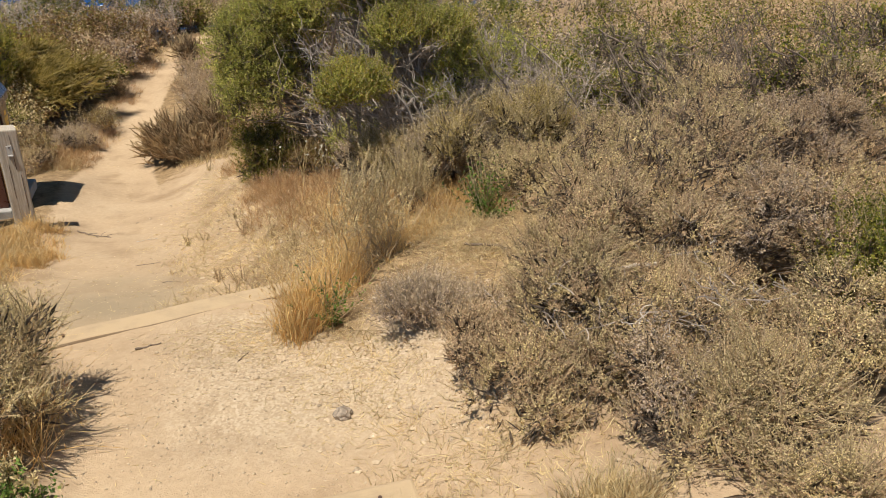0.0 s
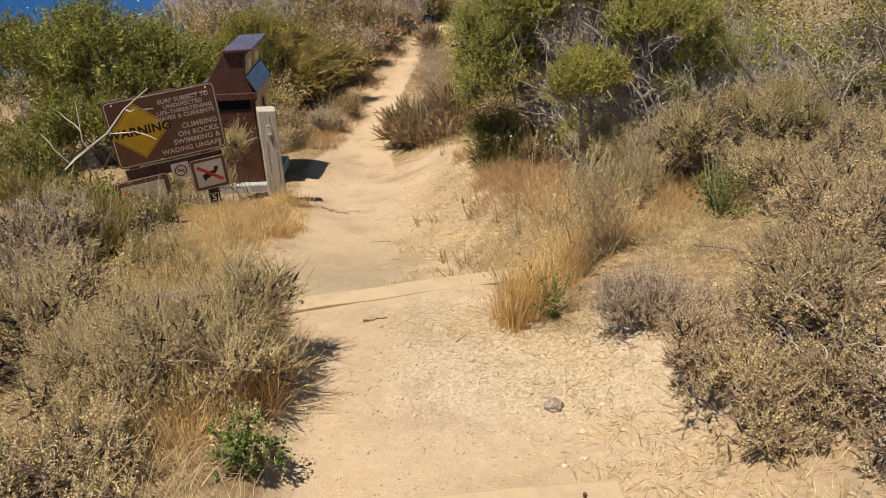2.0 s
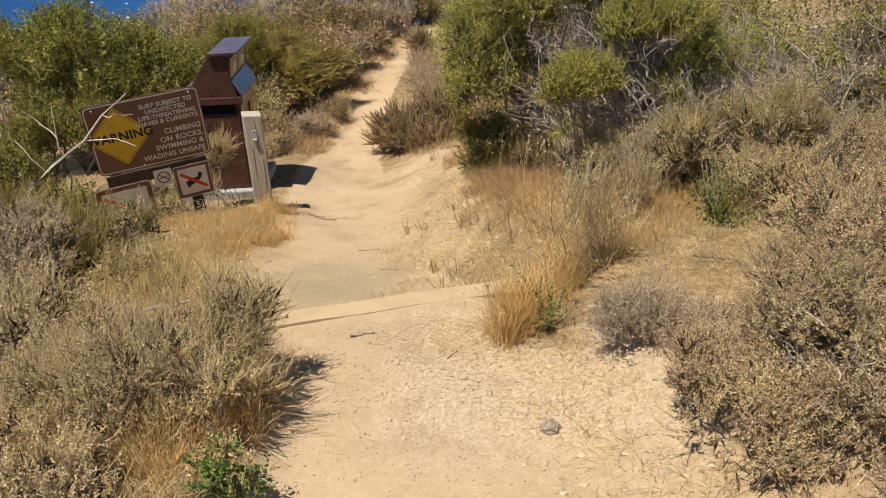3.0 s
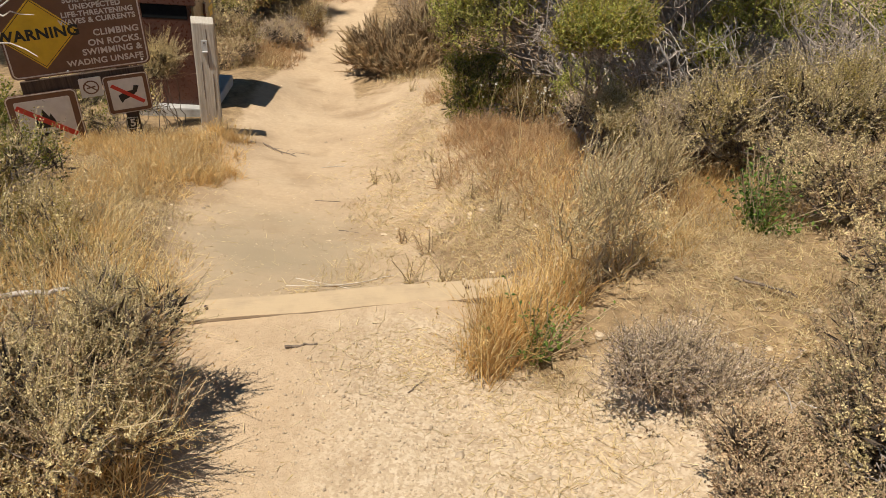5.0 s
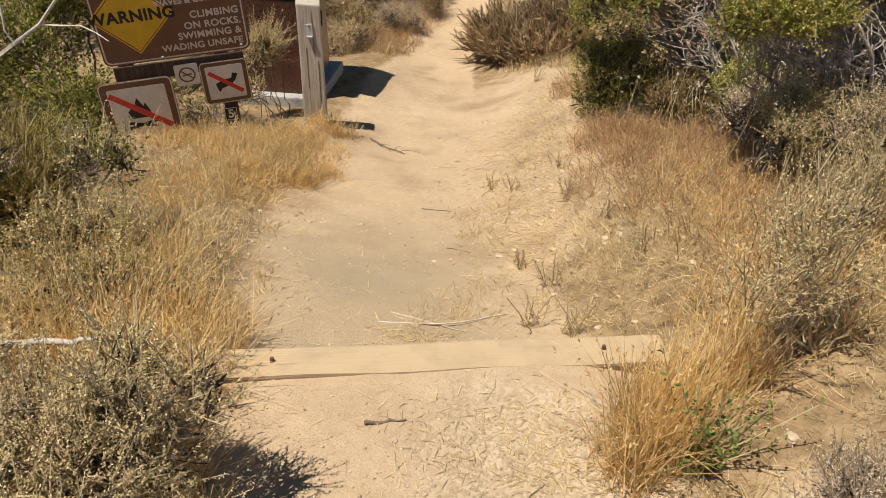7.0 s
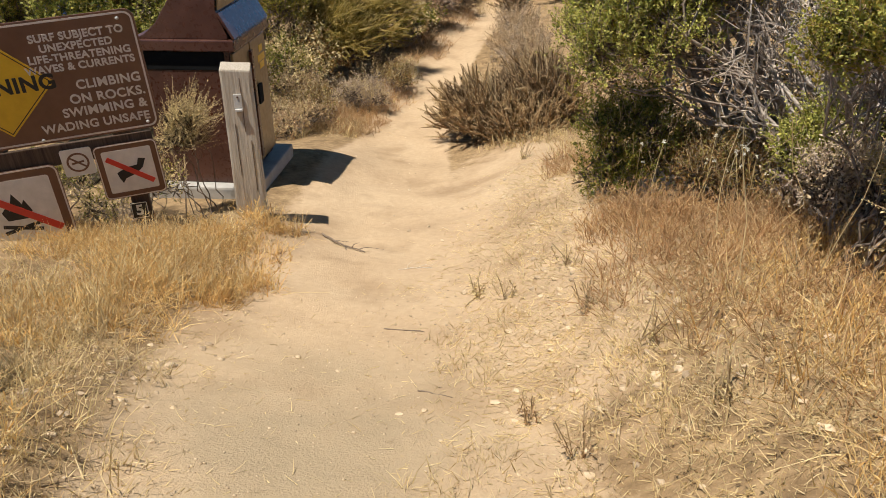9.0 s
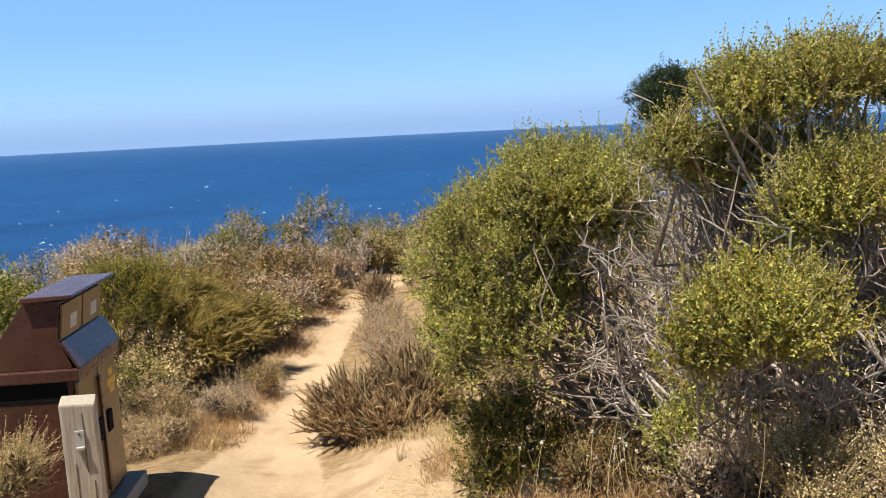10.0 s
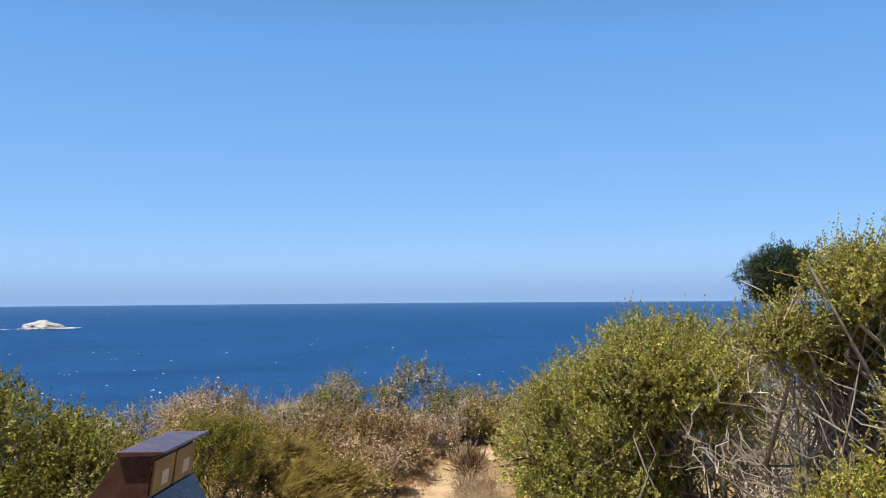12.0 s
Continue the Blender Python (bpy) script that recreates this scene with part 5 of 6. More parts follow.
# mixed scrub that closes the view towards the sea
FAR = [
    ("grey twiggy scrub with rusty leaves", -2.6, 14.6, 0.75, 0.75, RUSTY, SAGEBROWN), ("yellow-brown scrub on the slope", -3.9, 13.6, 0.8, 0.95, SAGEBROWN, RUSTY),
    ("grey and rusty twiggy scrub", -4.6, 15.4, 0.85, 1.05, LAVENDER, RUSTY), ("olive green scrub above the sea", -3.2, 16.4, 0.8, 1.0, DEEPGREEN, LAVENDER),
    ("mound of grey-green scrub against the sea", -1.75, 16.8, 0.75, 1.05, DEEPGREEN, LAVENDER), ("grey bare scrub beside the far trail", -2.0, 15.3, 0.5, 0.65, LAVENDER, RUSTY),
    ("dark brown scrub at the trail's far bend", -1.25, 17.7, 0.55, 0.55, SAGEBROWN, DEEPGREEN), ("olive scrub at the end of the trail", -0.1, 19.3, 0.8, 0.6, DEEPGREEN, SAGEBROWN),
    ("dull olive scrub closing the trail's far bend", -0.65, 18.7, 0.6, 0.62, DEEPGREEN, LAVENDER), ("brown scrub closing the trail's far bend", 0.35, 18.9, 0.6, 0.6, SAGEBROWN, DEEPGREEN),
    ("rusty low scrub beyond the trail", 0.9, 16.6, 0.8, 0.6, RUSTY, DEEPGREEN), ("grey twiggy scrub above the sea", -5.8, 14.2, 0.9, 1.05, LAVENDER, DEEPGREEN),
    ("green scrub on the sea slope", -6.9, 15.5, 1.0, 0.9, DEEPGREEN, LAVENDER), ("dull green scrub on the sea slope", -7.4, 12.6, 1.0, 0.8, DEEPGREEN, SAGE), ("grey scrub by the bin's far side", -4.2, 12.2, 0.7, 0.75, LAVENDER, YELLOWGREEN),
    ("yellow-brown low scrub beside the far trail", -2.35, 13.5, 0.55, 0.55, RUSTY, SAGEBROWN), ("rusty scrub behind the feathery shrub", -3.2, 13.0, 0.7, 0.9, RUSTY, YELLOWGREEN),
    ("grey-green scrub behind the bin", -4.6, 11.3, 0.7, 0.7, DEEPGREEN, LAVENDER), ("grey twiggy scrub on the ridge", -3.7, 17.4, 0.9, 0.85, LAVENDER, DEEPGREEN), ("pale grey scrub on the ridge", -5.5, 17.2, 1.0, 1.1, LAVENDER, SAGE),
    ("brown scrub along the far trail", 0.6, 14.2, 0.55, 0.5, SAGEBROWN, LAVENDER), ("olive scrub behind the green shrub", 2.2, 9.8, 0.9, 0.7, DEEPGREEN, LAVENDER),
    ("green scrub on the upper bank", 3.8, 8.2, 1.0, 0.9, GREEN, LAVENDER), ("dull green scrub behind the tall shrub", 3.4, 11.5, 1.2, 0.9, DEEPGREEN, SAGE), ("olive scrub on the hill shoulder", 5.6, 7.2, 1.2, 0.9, SAGEBROWN, DEEPGREEN),
    ("dull olive scrub covering the shoulder", 5.6, 10.4, 1.2, 0.8, DEEPGREEN, SAGEBROWN), ("brown scrub covering the shoulder", 7.2, 11.6, 1.3, 0.8, SAGEBROWN, DEEPGREEN), ("dull green scrub behind the shoulder", 5.2, 13.0, 1.3, 0.8, DEEPGREEN, LAVENDER), ("dull olive scrub beyond the trail's end", 0.4, 20.4, 0.9, 0.95, DEEPGREEN, SAGEBROWN), ("brown scrub beyond the trail's end", -0.9, 20.2, 0.9, 0.95, SAGEBROWN, DEEPGREEN), ("brown scrub high on the shoulder", 7.6, 8.8, 1.3, 0.9, RUSTY, DEEPGREEN),
    ("olive scrub beyond the tangle", 2.3, 14.0, 0.9, 0.7, DEEPGREEN, SAGEBROWN), ("brown scrub beyond the tangle", 3.3, 16.2, 1.1, 0.8, SAGEBROWN, LAVENDER), ("grey scrub beyond the tangle", 2.0, 17.6, 1.0, 0.7, LAVENDER, DEEPGREEN), ("dull green scrub beyond the tall shrub", 4.2, 14.6, 1.1, 0.8, DEEPGREEN, LAVENDER),
]
LOW = [(-2.75, 11.2), (-2.05, 12.9), (-1.95, 13.8), (-1.85, 14.7), (-2.45, 13.0), (-2.9, 10.8), (-3.6, 10.4), (-2.25, 12.75), (-3.0, 14.0), (-2.3, 15.6), (-2.35, 14.3), (-3.9, 14.6), (-5.0, 13.0), (-5.4, 11.8), (-1.5, 16.2), (-6.4, 11.2), (-1.3, 18.4), (0.2, 15.6), (-4.3, 16.3), (-6.3, 13.2), (1.5, 13.0), (0.9, 11.6), (1.4, 9.4), (0.75, 10.2), (0.35, 16.9), (-0.85, 17.75), (-0.35, 18.4), (-0.85, 18.6), (0.3, 19.3), (-1.7, 18.0), (0.25, 18.0)]
LOOKS = [("low rusty scrub filling the slope", RUSTY, SAGE), ("low olive scrub filling the slope", SAGE, DEEPGREEN), ("low brown scrub filling the slope", SAGEBROWN, LAVENDER), ("low dark brown scrub filling the slope", SAGEBROWN, RUSTY)]
for k, (x, y) in enumerate(LOW):
    FAR.append((LOOKS[k % 4][0], x, y, 0.5, 0.42, LOOKS[k % 4][1], LOOKS[k % 4][2]))
for k, (label, x, y, r, h, m1, m2) in enumerate(FAR):
    z = float(lay(x, y))
    shrub("scrub", label, (x, y, z), [((x, y, z + h * 0.55), (r * 1.1, r * 1.1, h * 0.75)), ((x - r * 0.6, y - 0.2, z + h * 0.4), (r * 0.6, r * 0.6, h * 0.6)), ((x + r * 0.6, y + 0.1, z + h * 0.42), (r * 0.6, r * 0.6, h * 0.6))],
          m1, 70 + k, GREYBARK, clumps=210 if r > 0.5 else 110, per_clump=5, clump=0.07, shoot=0.13, per=7, leaf=0.044 if y > 11 else 0.03, width=0.6, spread=0.66, stems=14, stem=0.009, twiglets=False, twigs=80, inner=0.5, low=-0.5, sub=9, second=(m2, 0.42), group="scrub towards the sea")


# ---- dry grass ----
def grass(label, patches, mat, seed, tall, lean=0.35, wide=0.004, heads=0.0, bend=0.5, category="dry grass"):
    """Tufts of dry grass over elliptical patches: (x, y, radius x, radius y, number of blades)."""
    rs = np.random.RandomState(seed)
    G = []
    for x, y, rx, ry, n in patches:
        tufts = max(3, n // 9)
        t = rs.uniform(0, 1, tufts) ** 0.6
        a = rs.uniform(0, 2 * np.pi, tufts)
        cx, cy = x + rx * t * np.cos(a), y + ry * t * np.sin(a)
        k = rs.randint(0, tufts, n)
        px, py = cx[k] + rs.normal(size=n) * 0.028, cy[k] + rs.normal(size=n) * 0.028
        G.append(np.stack([px, py, lay(px, py) - 0.01], axis=1))
    G = np.concatenate(G)
    for g in G:
        g[2] += rough(g[0], g[1])
    n = len(G)
    D = unit(np.array([0.06, 0, 1.0]) + rs.normal(size=(n, 3)) * lean * np.array([1, 1, 0.2]))
    L = tall * rs.uniform(0.4, 1.25, n)
    V, Q, tips = blades(G, D, L, wide * rs.uniform(0.6, 1.3, n), rs.normal(size=n) * bend, rs)
    ob = tagged(new("dry_grass", build("dry_grass", V, quads=Q, mat=mat)), label, category, kind="stuff")
    if heads:
        pick = rs.uniform(size=n) < heads
        S = tips[pick]
        k = len(S)
        DD = unit(D[pick] + rs.normal(size=(k, 3)) * 0.3)
        S2 = np.repeat(S, 3, axis=0) - np.repeat(DD, 3, axis=0) * rs.uniform(0, 0.03, (k * 3, 1))
        V, T = leaves(S2, unit(np.repeat(DD, 3, axis=0) + rs.normal(size=(k * 3, 3)) * 0.45), rs.uniform(0.014, 0.022, k * 3), np.full(k * 3, 0.0045), rs)
        tagged(new("seed_heads", build("seed_heads", V, tris=T, mat=mat)), label.replace("grass", "grass seed heads"), category, kind="stuff")
    return ob


grass("golden orange dry grass below the signs", [(-1.6, 6.0, 0.42, 0.34, 2400), (-1.75, 5.45, 0.4, 0.4, 1600), (-1.55, 6.5, 0.26, 0.25, 900), (-1.95, 6.2, 0.3, 0.16, 800), (-2.3, 6.15, 0.3, 0.12, 400), (-1.45, 5.85, 0.22, 0.3, 600), (-1.85, 6.55, 0.3, 0.14, 1000), (-1.5, 6.9, 0.16, 0.1, 500), (-2.25, 6.45, 0.35, 0.2, 1000)], GOLD, 101, 0.13, 0.6, 0.004, 0.3)
grass("pale straw grass on the left bank", [(-1.55, 4.9, 0.36, 0.45, 1200), (-1.15, 4.3, 0.22, 0.35, 600), (-2.0, 5.2, 0.45, 0.4, 800), (-0.95, 3.55, 0.22, 0.3, 800), (-2.2, 5.7, 0.35, 0.3, 300)], STRAW, 102, 0.12, 0.6, 0.004, 0.2)
grass("pale straw among the golden grass below the signs", [(-1.65, 6.0, 0.45, 0.36, 800), (-1.8, 5.5, 0.42, 0.42, 700), (-1.9, 6.45, 0.4, 0.2, 400)], STRAW, 114, 0.17, 0.55, 0.004, 0.3)
grass("tall golden grass tuft beside the timber step", [(0.55, 3.52, 0.1, 0.13, 1000), (0.72, 3.78, 0.14, 0.14, 420), (0.5, 3.38, 0.07, 0.08, 260)], GOLD, 103, 0.29, 0.24, 0.004, 0.3, 0.35)
grass("golden grass tuft left of the timber step", [(-0.8, 3.42, 0.12, 0.2, 420), (-1.0, 3.25, 0.3, 0.3, 900), (-1.25, 3.6, 0.4, 0.35, 1700), (-1.5, 4.2, 0.35, 0.35, 700), (-0.92, 3.7, 0.14, 0.3, 800), (-0.72, 2.95, 0.16, 0.3, 700), (-0.6, 2.75, 0.14, 0.3, 600), (-0.9, 2.4, 0.3, 0.3, 700)], GOLD, 113, 0.24, 0.35, 0.004, 0.3)
grass("dense russet dry grass on the right bank", [(0.45, 6.35, 0.26, 0.28, 1700), (0.85, 5.95, 0.42, 0.4, 1200), (0.45, 5.75, 0.25, 0.35, 700), (1.3, 5.3, 0.45, 0.45, 1300), (0.3, 7.9, 0.35, 0.5, 1300), (1.0, 6.4, 0.3, 0.2, 800), (0.8, 5.2, 0.35, 0.45, 900), (1.1, 4.6, 0.4, 0.35, 700)], RUSSET, 104, 0.16, 0.7, 0.004, 0.35, 0.4)
grass("straw-coloured dry grass on the right bank", [(0.7, 5.0, 0.5, 0.6, 1900), (1.2, 4.4, 0.6, 0.5, 2000), (0.45, 4.6, 0.3, 0.5, 700), (1.7, 4.1, 0.5, 0.5, 1500), (0.3, 5.3, 0.25, 0.4, 400), (1.5, 3.6, 0.5, 0.35, 1300)], STRAW, 105, 0.085, 1.0, 0.0035, 0.25)
grass("tall golden dry grass on the right bank", [(1.0, 5.1, 0.5, 0.6, 1000), (1.0, 4.15, 0.35, 0.35, 1100), (1.6, 4.8, 0.5, 0.5, 1500), (1.35, 5.75, 0.4, 0.3, 1200)], GOLD, 106, 0.17, 0.45, 0.0035, 0.35)
grass("pale straw tuft at the trail's edge", [(1.36, 1.66, 0.15, 0.1, 800)], STRAW, 107, 0.16, 0.3, 0.0045, 0.2, 0.35)
grass("trampled straw at the foot of the bank", [(1.1, 2.15, 0.45, 0.28, 900), (0.9, 2.75, 0.25, 0.4, 500), (0.75, 3.2, 0.2, 0.25, 400)], STRAW, 108, 0.1, 1.2, 0.0035, 0.0, 0.8)
grass("dry weeds on the sandy spit", [(-0.05, 6.4, 0.25, 0.35, 500), (-0.2, 5.6, 0.2, 0.4, 400), (0.05, 7.2, 0.25, 0.35, 350), (-0.15, 4.45, 0.2, 0.4, 420)], STRAW, 109, 0.08, 0.8, 0.0035)
grass("low reddish dry weeds beside the bin", [(-2.0, 10.1, 0.45, 0.4, 1300), (-2.6, 10.3, 0.5, 0.5, 1100), (-1.75, 11.0, 0.25, 0.5, 600), (-1.65, 12.9, 0.25, 0.6, 500), (-1.5, 14.4, 0.3, 0.6, 500)], RUSSET, 110, 0.16, 0.6, 0.006, 0.2)
grass("straw grass along the far trail", [(-2.2, 9.9, 0.5, 0.35, 900), (-0.2, 9.3, 0.4, 0.3, 700), (0.3, 8.6, 0.35, 0.4, 900), (-1.2, 15.4, 0.2, 0.5, 300)], STRAW, 111, 0.12, 0.6, 0.006)
grass("dry grass under the left brush", [(-1.3, 2.2, 0.6, 0.6, 1200), (-0.75, 2.2, 0.25, 0.4, 600), (-2.2, 3.4, 0.5, 0.6, 900), (-0.55, 1.7, 0.2, 0.3, 350)], STRAW, 112, 0.16, 0.6, 0.004)

# ---- loose straw, gravel, stones and sticks ----
def litter():
    rs = np.random.RandomState(120)
    spots = [(0.7, 3.0, 0.4, 0.6, 1500), (0.3, 3.4, 0.45, 0.25, 1300), (1.1, 2.2, 0.5, 0.4, 1500), (-0.25, 4.15, 0.25, 0.15, 500), (0.7, 4.7, 0.7, 0.7, 4200), (1.3, 4.0, 0.7, 0.6, 3600), (0.3, 5.8, 0.5, 0.7, 2200), (1.0, 5.6, 0.6, 0.6, 2500), (1.4, 3.2, 0.5, 0.5, 1500),
             (-1.5, 5.2, 0.5, 0.8, 1800), (-1.1, 4.2, 0.35, 0.5, 900), (-0.7, 5.0, 0.5, 1.5, 160), (-0.3, 2.6, 0.4, 0.8, 140), (-1.7, 6.7, 0.4, 0.5, 900), (-0.6, 6.3, 0.12, 0.1, 50), (0.1, 7.6, 0.4, 0.6, 900), (0.15, 6.6, 0.3, 0.6, 1200), (0.1, 5.2, 0.25, 0.6, 900), (-2.0, 11.0, 0.5, 0.8, 700), (-2.1, 10.0, 0.5, 0.5, 600), (-0.15, 6.9, 0.4, 0.9, 2600), (0.05, 5.6, 0.4, 0.9, 2400), (-0.1, 8.0, 0.4, 0.6, 1200)]
    G = []
    for x, y, rx, ry, n in spots:
        G.append(np.stack([x + rs.normal(size=n) * rx * 0.5, y + rs.normal(size=n) * ry * 0.5, np.zeros(n)], axis=1))
    G = np.concatenate(G)
    for g in G:
        g[2] = float(lay(g[0], g[1])) + rough(g[0], g[1]) + 0.003
    n = len(G)
    a = rs.uniform(0, 2 * np.pi, n)
    D = unit(np.stack([np.cos(a), np.sin(a), rs.uniform(-0.02, 0.25, n)], axis=1))
    V, Q, _ = blades(G, D, rs.uniform(0.012, 0.065, n), rs.uniform(0.0016, 0.0036, n), rs.normal(size=n) * 0.2, rs)
    tagged(new("straw_litter", build("straw_litter", V, quads=Q, mat=STRAW)), "broken bits of straw lying on the soil", "litter", kind="stuff")


litter()

STONE = bark_material("pale_gravel", (0.36, 0.27, 0.17), (0.58, 0.46, 0.32), 30.0)
GREYSTONE = bark_material("grey_stone", (0.13, 0.1, 0.075), (0.42, 0.34, 0.255), 60.0)
ICO = bmesh.new()
bmesh.ops.create_icosphere(ICO, subdivisions=1, radius=1)
ICO_V = np.array([v.co[:] for v in ICO.verts])
ICO_T = np.array([[v.index for v in f.verts] for f in ICO.faces])
ICO.free()


def gravel():
    rs = np.random.RandomState(130)
    spots = [(0.3, 3.2, 0.6, 0.5, 2000), (0.1, 2.7, 0.6, 0.7, 900), (-0.2, 4.1, 0.3, 0.14, 500), (-0.6, 5.0, 0.7, 1.6, 650), (-0.35, 5.9, 0.3, 0.7, 300), (0.3, 2.1, 0.7, 0.5, 400), (-1.2, 9.0, 0.5, 1.5, 200), (0.0, 7.8, 0.4, 0.6, 250)]
    G, R = [], []
    for x, y, rx, ry, n in spots:
        G.append(np.stack([x + rs.normal(size=n) * rx * 0.55, y + rs.normal(size=n) * ry * 0.55, np.zeros(n)], axis=1))
        R.append(0.0018 + 0.0045 * rs.uniform(size=n) ** 3)
    G, R = np.concatenate(G), np.concatenate(R)
    keep = ~((np.abs(G[:, 1] - 3.72) < 0.14) | (np.abs(G[:, 1] - 1.95) < 0.12))
    G, R = G[keep], R[keep]
    for g in G:
        g[2] = float(lay(g[0], g[1])) + rough(g[0], g[1]) + 0.001
    n = len(G)
    V = G[:, None] + ICO_V[None] * R[:, None, None] * rs.uniform(0.6, 1.3, (n, len(ICO_V), 1)) * np.array([1.2, 1.0, 0.75])
    T = (np.arange(n) * len(ICO_V))[:, None, None] + ICO_T[None]
    tagged(new("gravel", build("gravel", V.reshape(-1, 3), tris=T.reshape(-1, 3), mat=STONE, smooth=True)), "fine pale gravel scattered on the trail", "gravel", kind="stuff")


gravel()


def clods():
    """Lumps of dry earth along the broken edges of the banks."""
    rs = np.random.RandomState(131)
    spots = [(0.35, 5.2, 0.5, 0.7, 260), (0.1, 6.3, 0.35, 0.7, 200), (0.75, 2.9, 0.3, 0.5, 160), (1.1, 2.4, 0.4, 0.4, 160), (-1.3, 5.0, 0.2, 0.8, 120), (-0.7, 3.3, 0.12, 0.5, 60), (0.9, 4.2, 0.5, 0.4, 140), (-0.3, 7.6, 0.4, 0.6, 90), (1.4, 3.2, 0.4, 0.3, 90)]
    G = np.concatenate([np.stack([x + rs.normal(size=n) * rx * 0.6, y + rs.normal(size=n) * ry * 0.6, np.zeros(n)], axis=1) for x, y, rx, ry, n in spots])
    for g in G:
        g[2] = float(lay(g[0], g[1])) + rough(g[0], g[1])
    n = len(G)
    R = 0.004 + 0.014 * rs.uniform(size=n) ** 3
    V = G[:, None] + ICO_V[None] * R[:, None, None] * rs.uniform(0.6, 1.3, (n, len(ICO_V), 1)) * np.array([1.2, 1.0, 0.7])
    T = (np.arange(n) * len(ICO_V))[:, None, None] + ICO_T[None]
    tagged(new("earth_clods", build("earth_clods", V.reshape(-1, 3), tris=T.reshape(-1, 3), mat=STONE)), "small lumps of dry tan earth", "earth", kind="stuff")


clods()


def stone(label, x, y, size, seed, mat=None):
    bm = bmesh.new()
    bmesh.ops.create_icosphere(bm, subdivisions=3, radius=1)
    for v in bm.verts:
        v.co *= 1 + 0.35 * noise.noise(v.co * 1.7 + Vector((seed, 0, 0))) + 0.12 * noise.noise(v.co * 5 + Vector((0, seed, 0)))
        v.co = Vector((v.co.x * size, v.co.y * size * 0.8, v.co.z * size * 0.6))
    me = bpy.data.meshes.new("stone")
    bm.to_mesh(me)
    bm.free()
    me.materials.append(mat or STONE)
    ob = tagged(new("stone", me), label, "stone")
    px, py, pz = on(x, y)
    ob.matrix_world = pose(px, py, pz + size * 0.25, 0, 0, seed * 40)


stone("grey rough stone on the sandy bank", 0.645, 2.66, 0.042, 1, GREYSTONE)
for k, (x, y, s) in enumerate([(-1.23, 5.15, 0.02), (-0.32, 6.2, 0.017), (0.2, 3.13, 0.015), (0.3, 3.04, 0.016), (-0.45, 3.2, 0.012), (0.08, 2.62, 0.011), (-0.85, 5.4, 0.012), (-0.3, 5.05, 0.012),
                              (0.5, 5.35, 0.022), (0.42, 5.5, 0.016), (0.75, 2.45, 0.014), (-0.1, 2.85, 0.009), (-1.0, 4.6, 0.011), (-0.7, 7.4, 0.012), (-1.0, 8.3, 0.011), (0.9, 3.5, 0.02), (1.75, 3.45, 0.03), (0.35, 2.9, 0.012), (-0.15, 3.35, 0.01), (0.05, 7.5, 0.016)]):
    stone("small pale pebble lying on the trail", x, y, s, k + 2)


def stick(label, pts, r, mat, side=0, seed=0, name="stick"):
    rs = np.random.RandomState(seed)
    P_ = np.array([on(x, y, r * 0.8 + dz) for x, y, dz in pts])
    k = np.linspace(0, len(pts) - 1, 9)
    line = np.stack([np.interp(k, np.arange(len(pts)), P_[:, c]) for c in range(3)], axis=1)[None]
    line = line + rs.normal(size=line.shape) * r * 0.4
    o = line[0, 0].copy()
    pieces = [tubes(line - o, (r * np.linspace(1, 0.5, 9))[None], 6)]
    if side:
        a = line[0, rs.randint(2, 8, side)] - o
        d = unit(line[0, -1] - line[0, 0])
        b = a + (unit(rs.normal(size=a.shape) * np.array([1, 1, 0.5]) * 0.6 + d)) * rs.uniform(0.05, 0.16, (side, 1))
        pieces.append(tubes(branch_lines(a, b, 4, rs, 0.1, 0.04), r * 0.5 * np.linspace(1, 0.4, 4)[None] * np.ones((side, 1)), 4))
    V, Q = join(pieces)
    ob = tagged(new(name, build(name, V, quads=Q, mat=mat, smooth=True)), label, "stick")
    ob.location = o
    return ob


stick("fallen dark forked stick at the trail's edge", [(-1.28, 7.08, 0.01), (-1.15, 6.98, 0.01), (-0.97, 6.88, 0.0)], 0.006, BROWNBARK, 7, 1)
stick("thin pale straw twig on the trail", [(-0.72, 6.6, 0.0), (-0.55, 6.66, 0.0)], 0.003, PALEBARK, 4, 2)
stick("thin curved twig below the timber step", [(-0.45, 4.25, 0.0), (-0.2, 4.3, 0.01), (0.05, 4.45, 0.0)], 0.004, PALEBARK, 2, 3)
stick("thin straight twig below the timber step", [(-0.42, 4.35, 0.0), (-0.1, 4.28, 0.0)], 0.003, PALEBARK, 1, 4)
stick("short dark twig on the gravel", [(-0.25, 3.4, 0.0), (-0.14, 3.44, 0.0)], 0.006, BROWNBARK, 0, 5)
stick("short twig on the gravel", [(0.22, 3.22, 0.0), (0.27, 3.3, 0.0)], 0.003, BROWNBARK, 0, 6)
stick("short dry twig on the sand", [(-0.6, 5.75, 0.0), (-0.42, 5.72, 0.0)], 0.003, BROWNBARK, 0, 7)
stick("short brown twig on the trail", [(-0.35, 5.2, 0.0), (-0.22, 5.15, 0.0)], 0.003, BROWNBARK, 0, 8)
stick("pale broken branch lying in the sagebrush", [(-1.32, 3.3, 0.16), (-1.05, 3.28, 0.2), (-0.95, 3.3, 0.22)], 0.012, LIGHTBARK, 0, 9)
stick("grey weathered branch stub in the brush", [(-2.15, 3.75, 0.2), (-1.95, 3.5, 0.3)], 0.02, GREYBARK, 0, 10)
stick("pale dead branch stuck in the sagebrush", [(2.0, 2.75, 0.3), (1.75, 2.9, 0.22)], 0.012, PALEBARK, 2, 11)
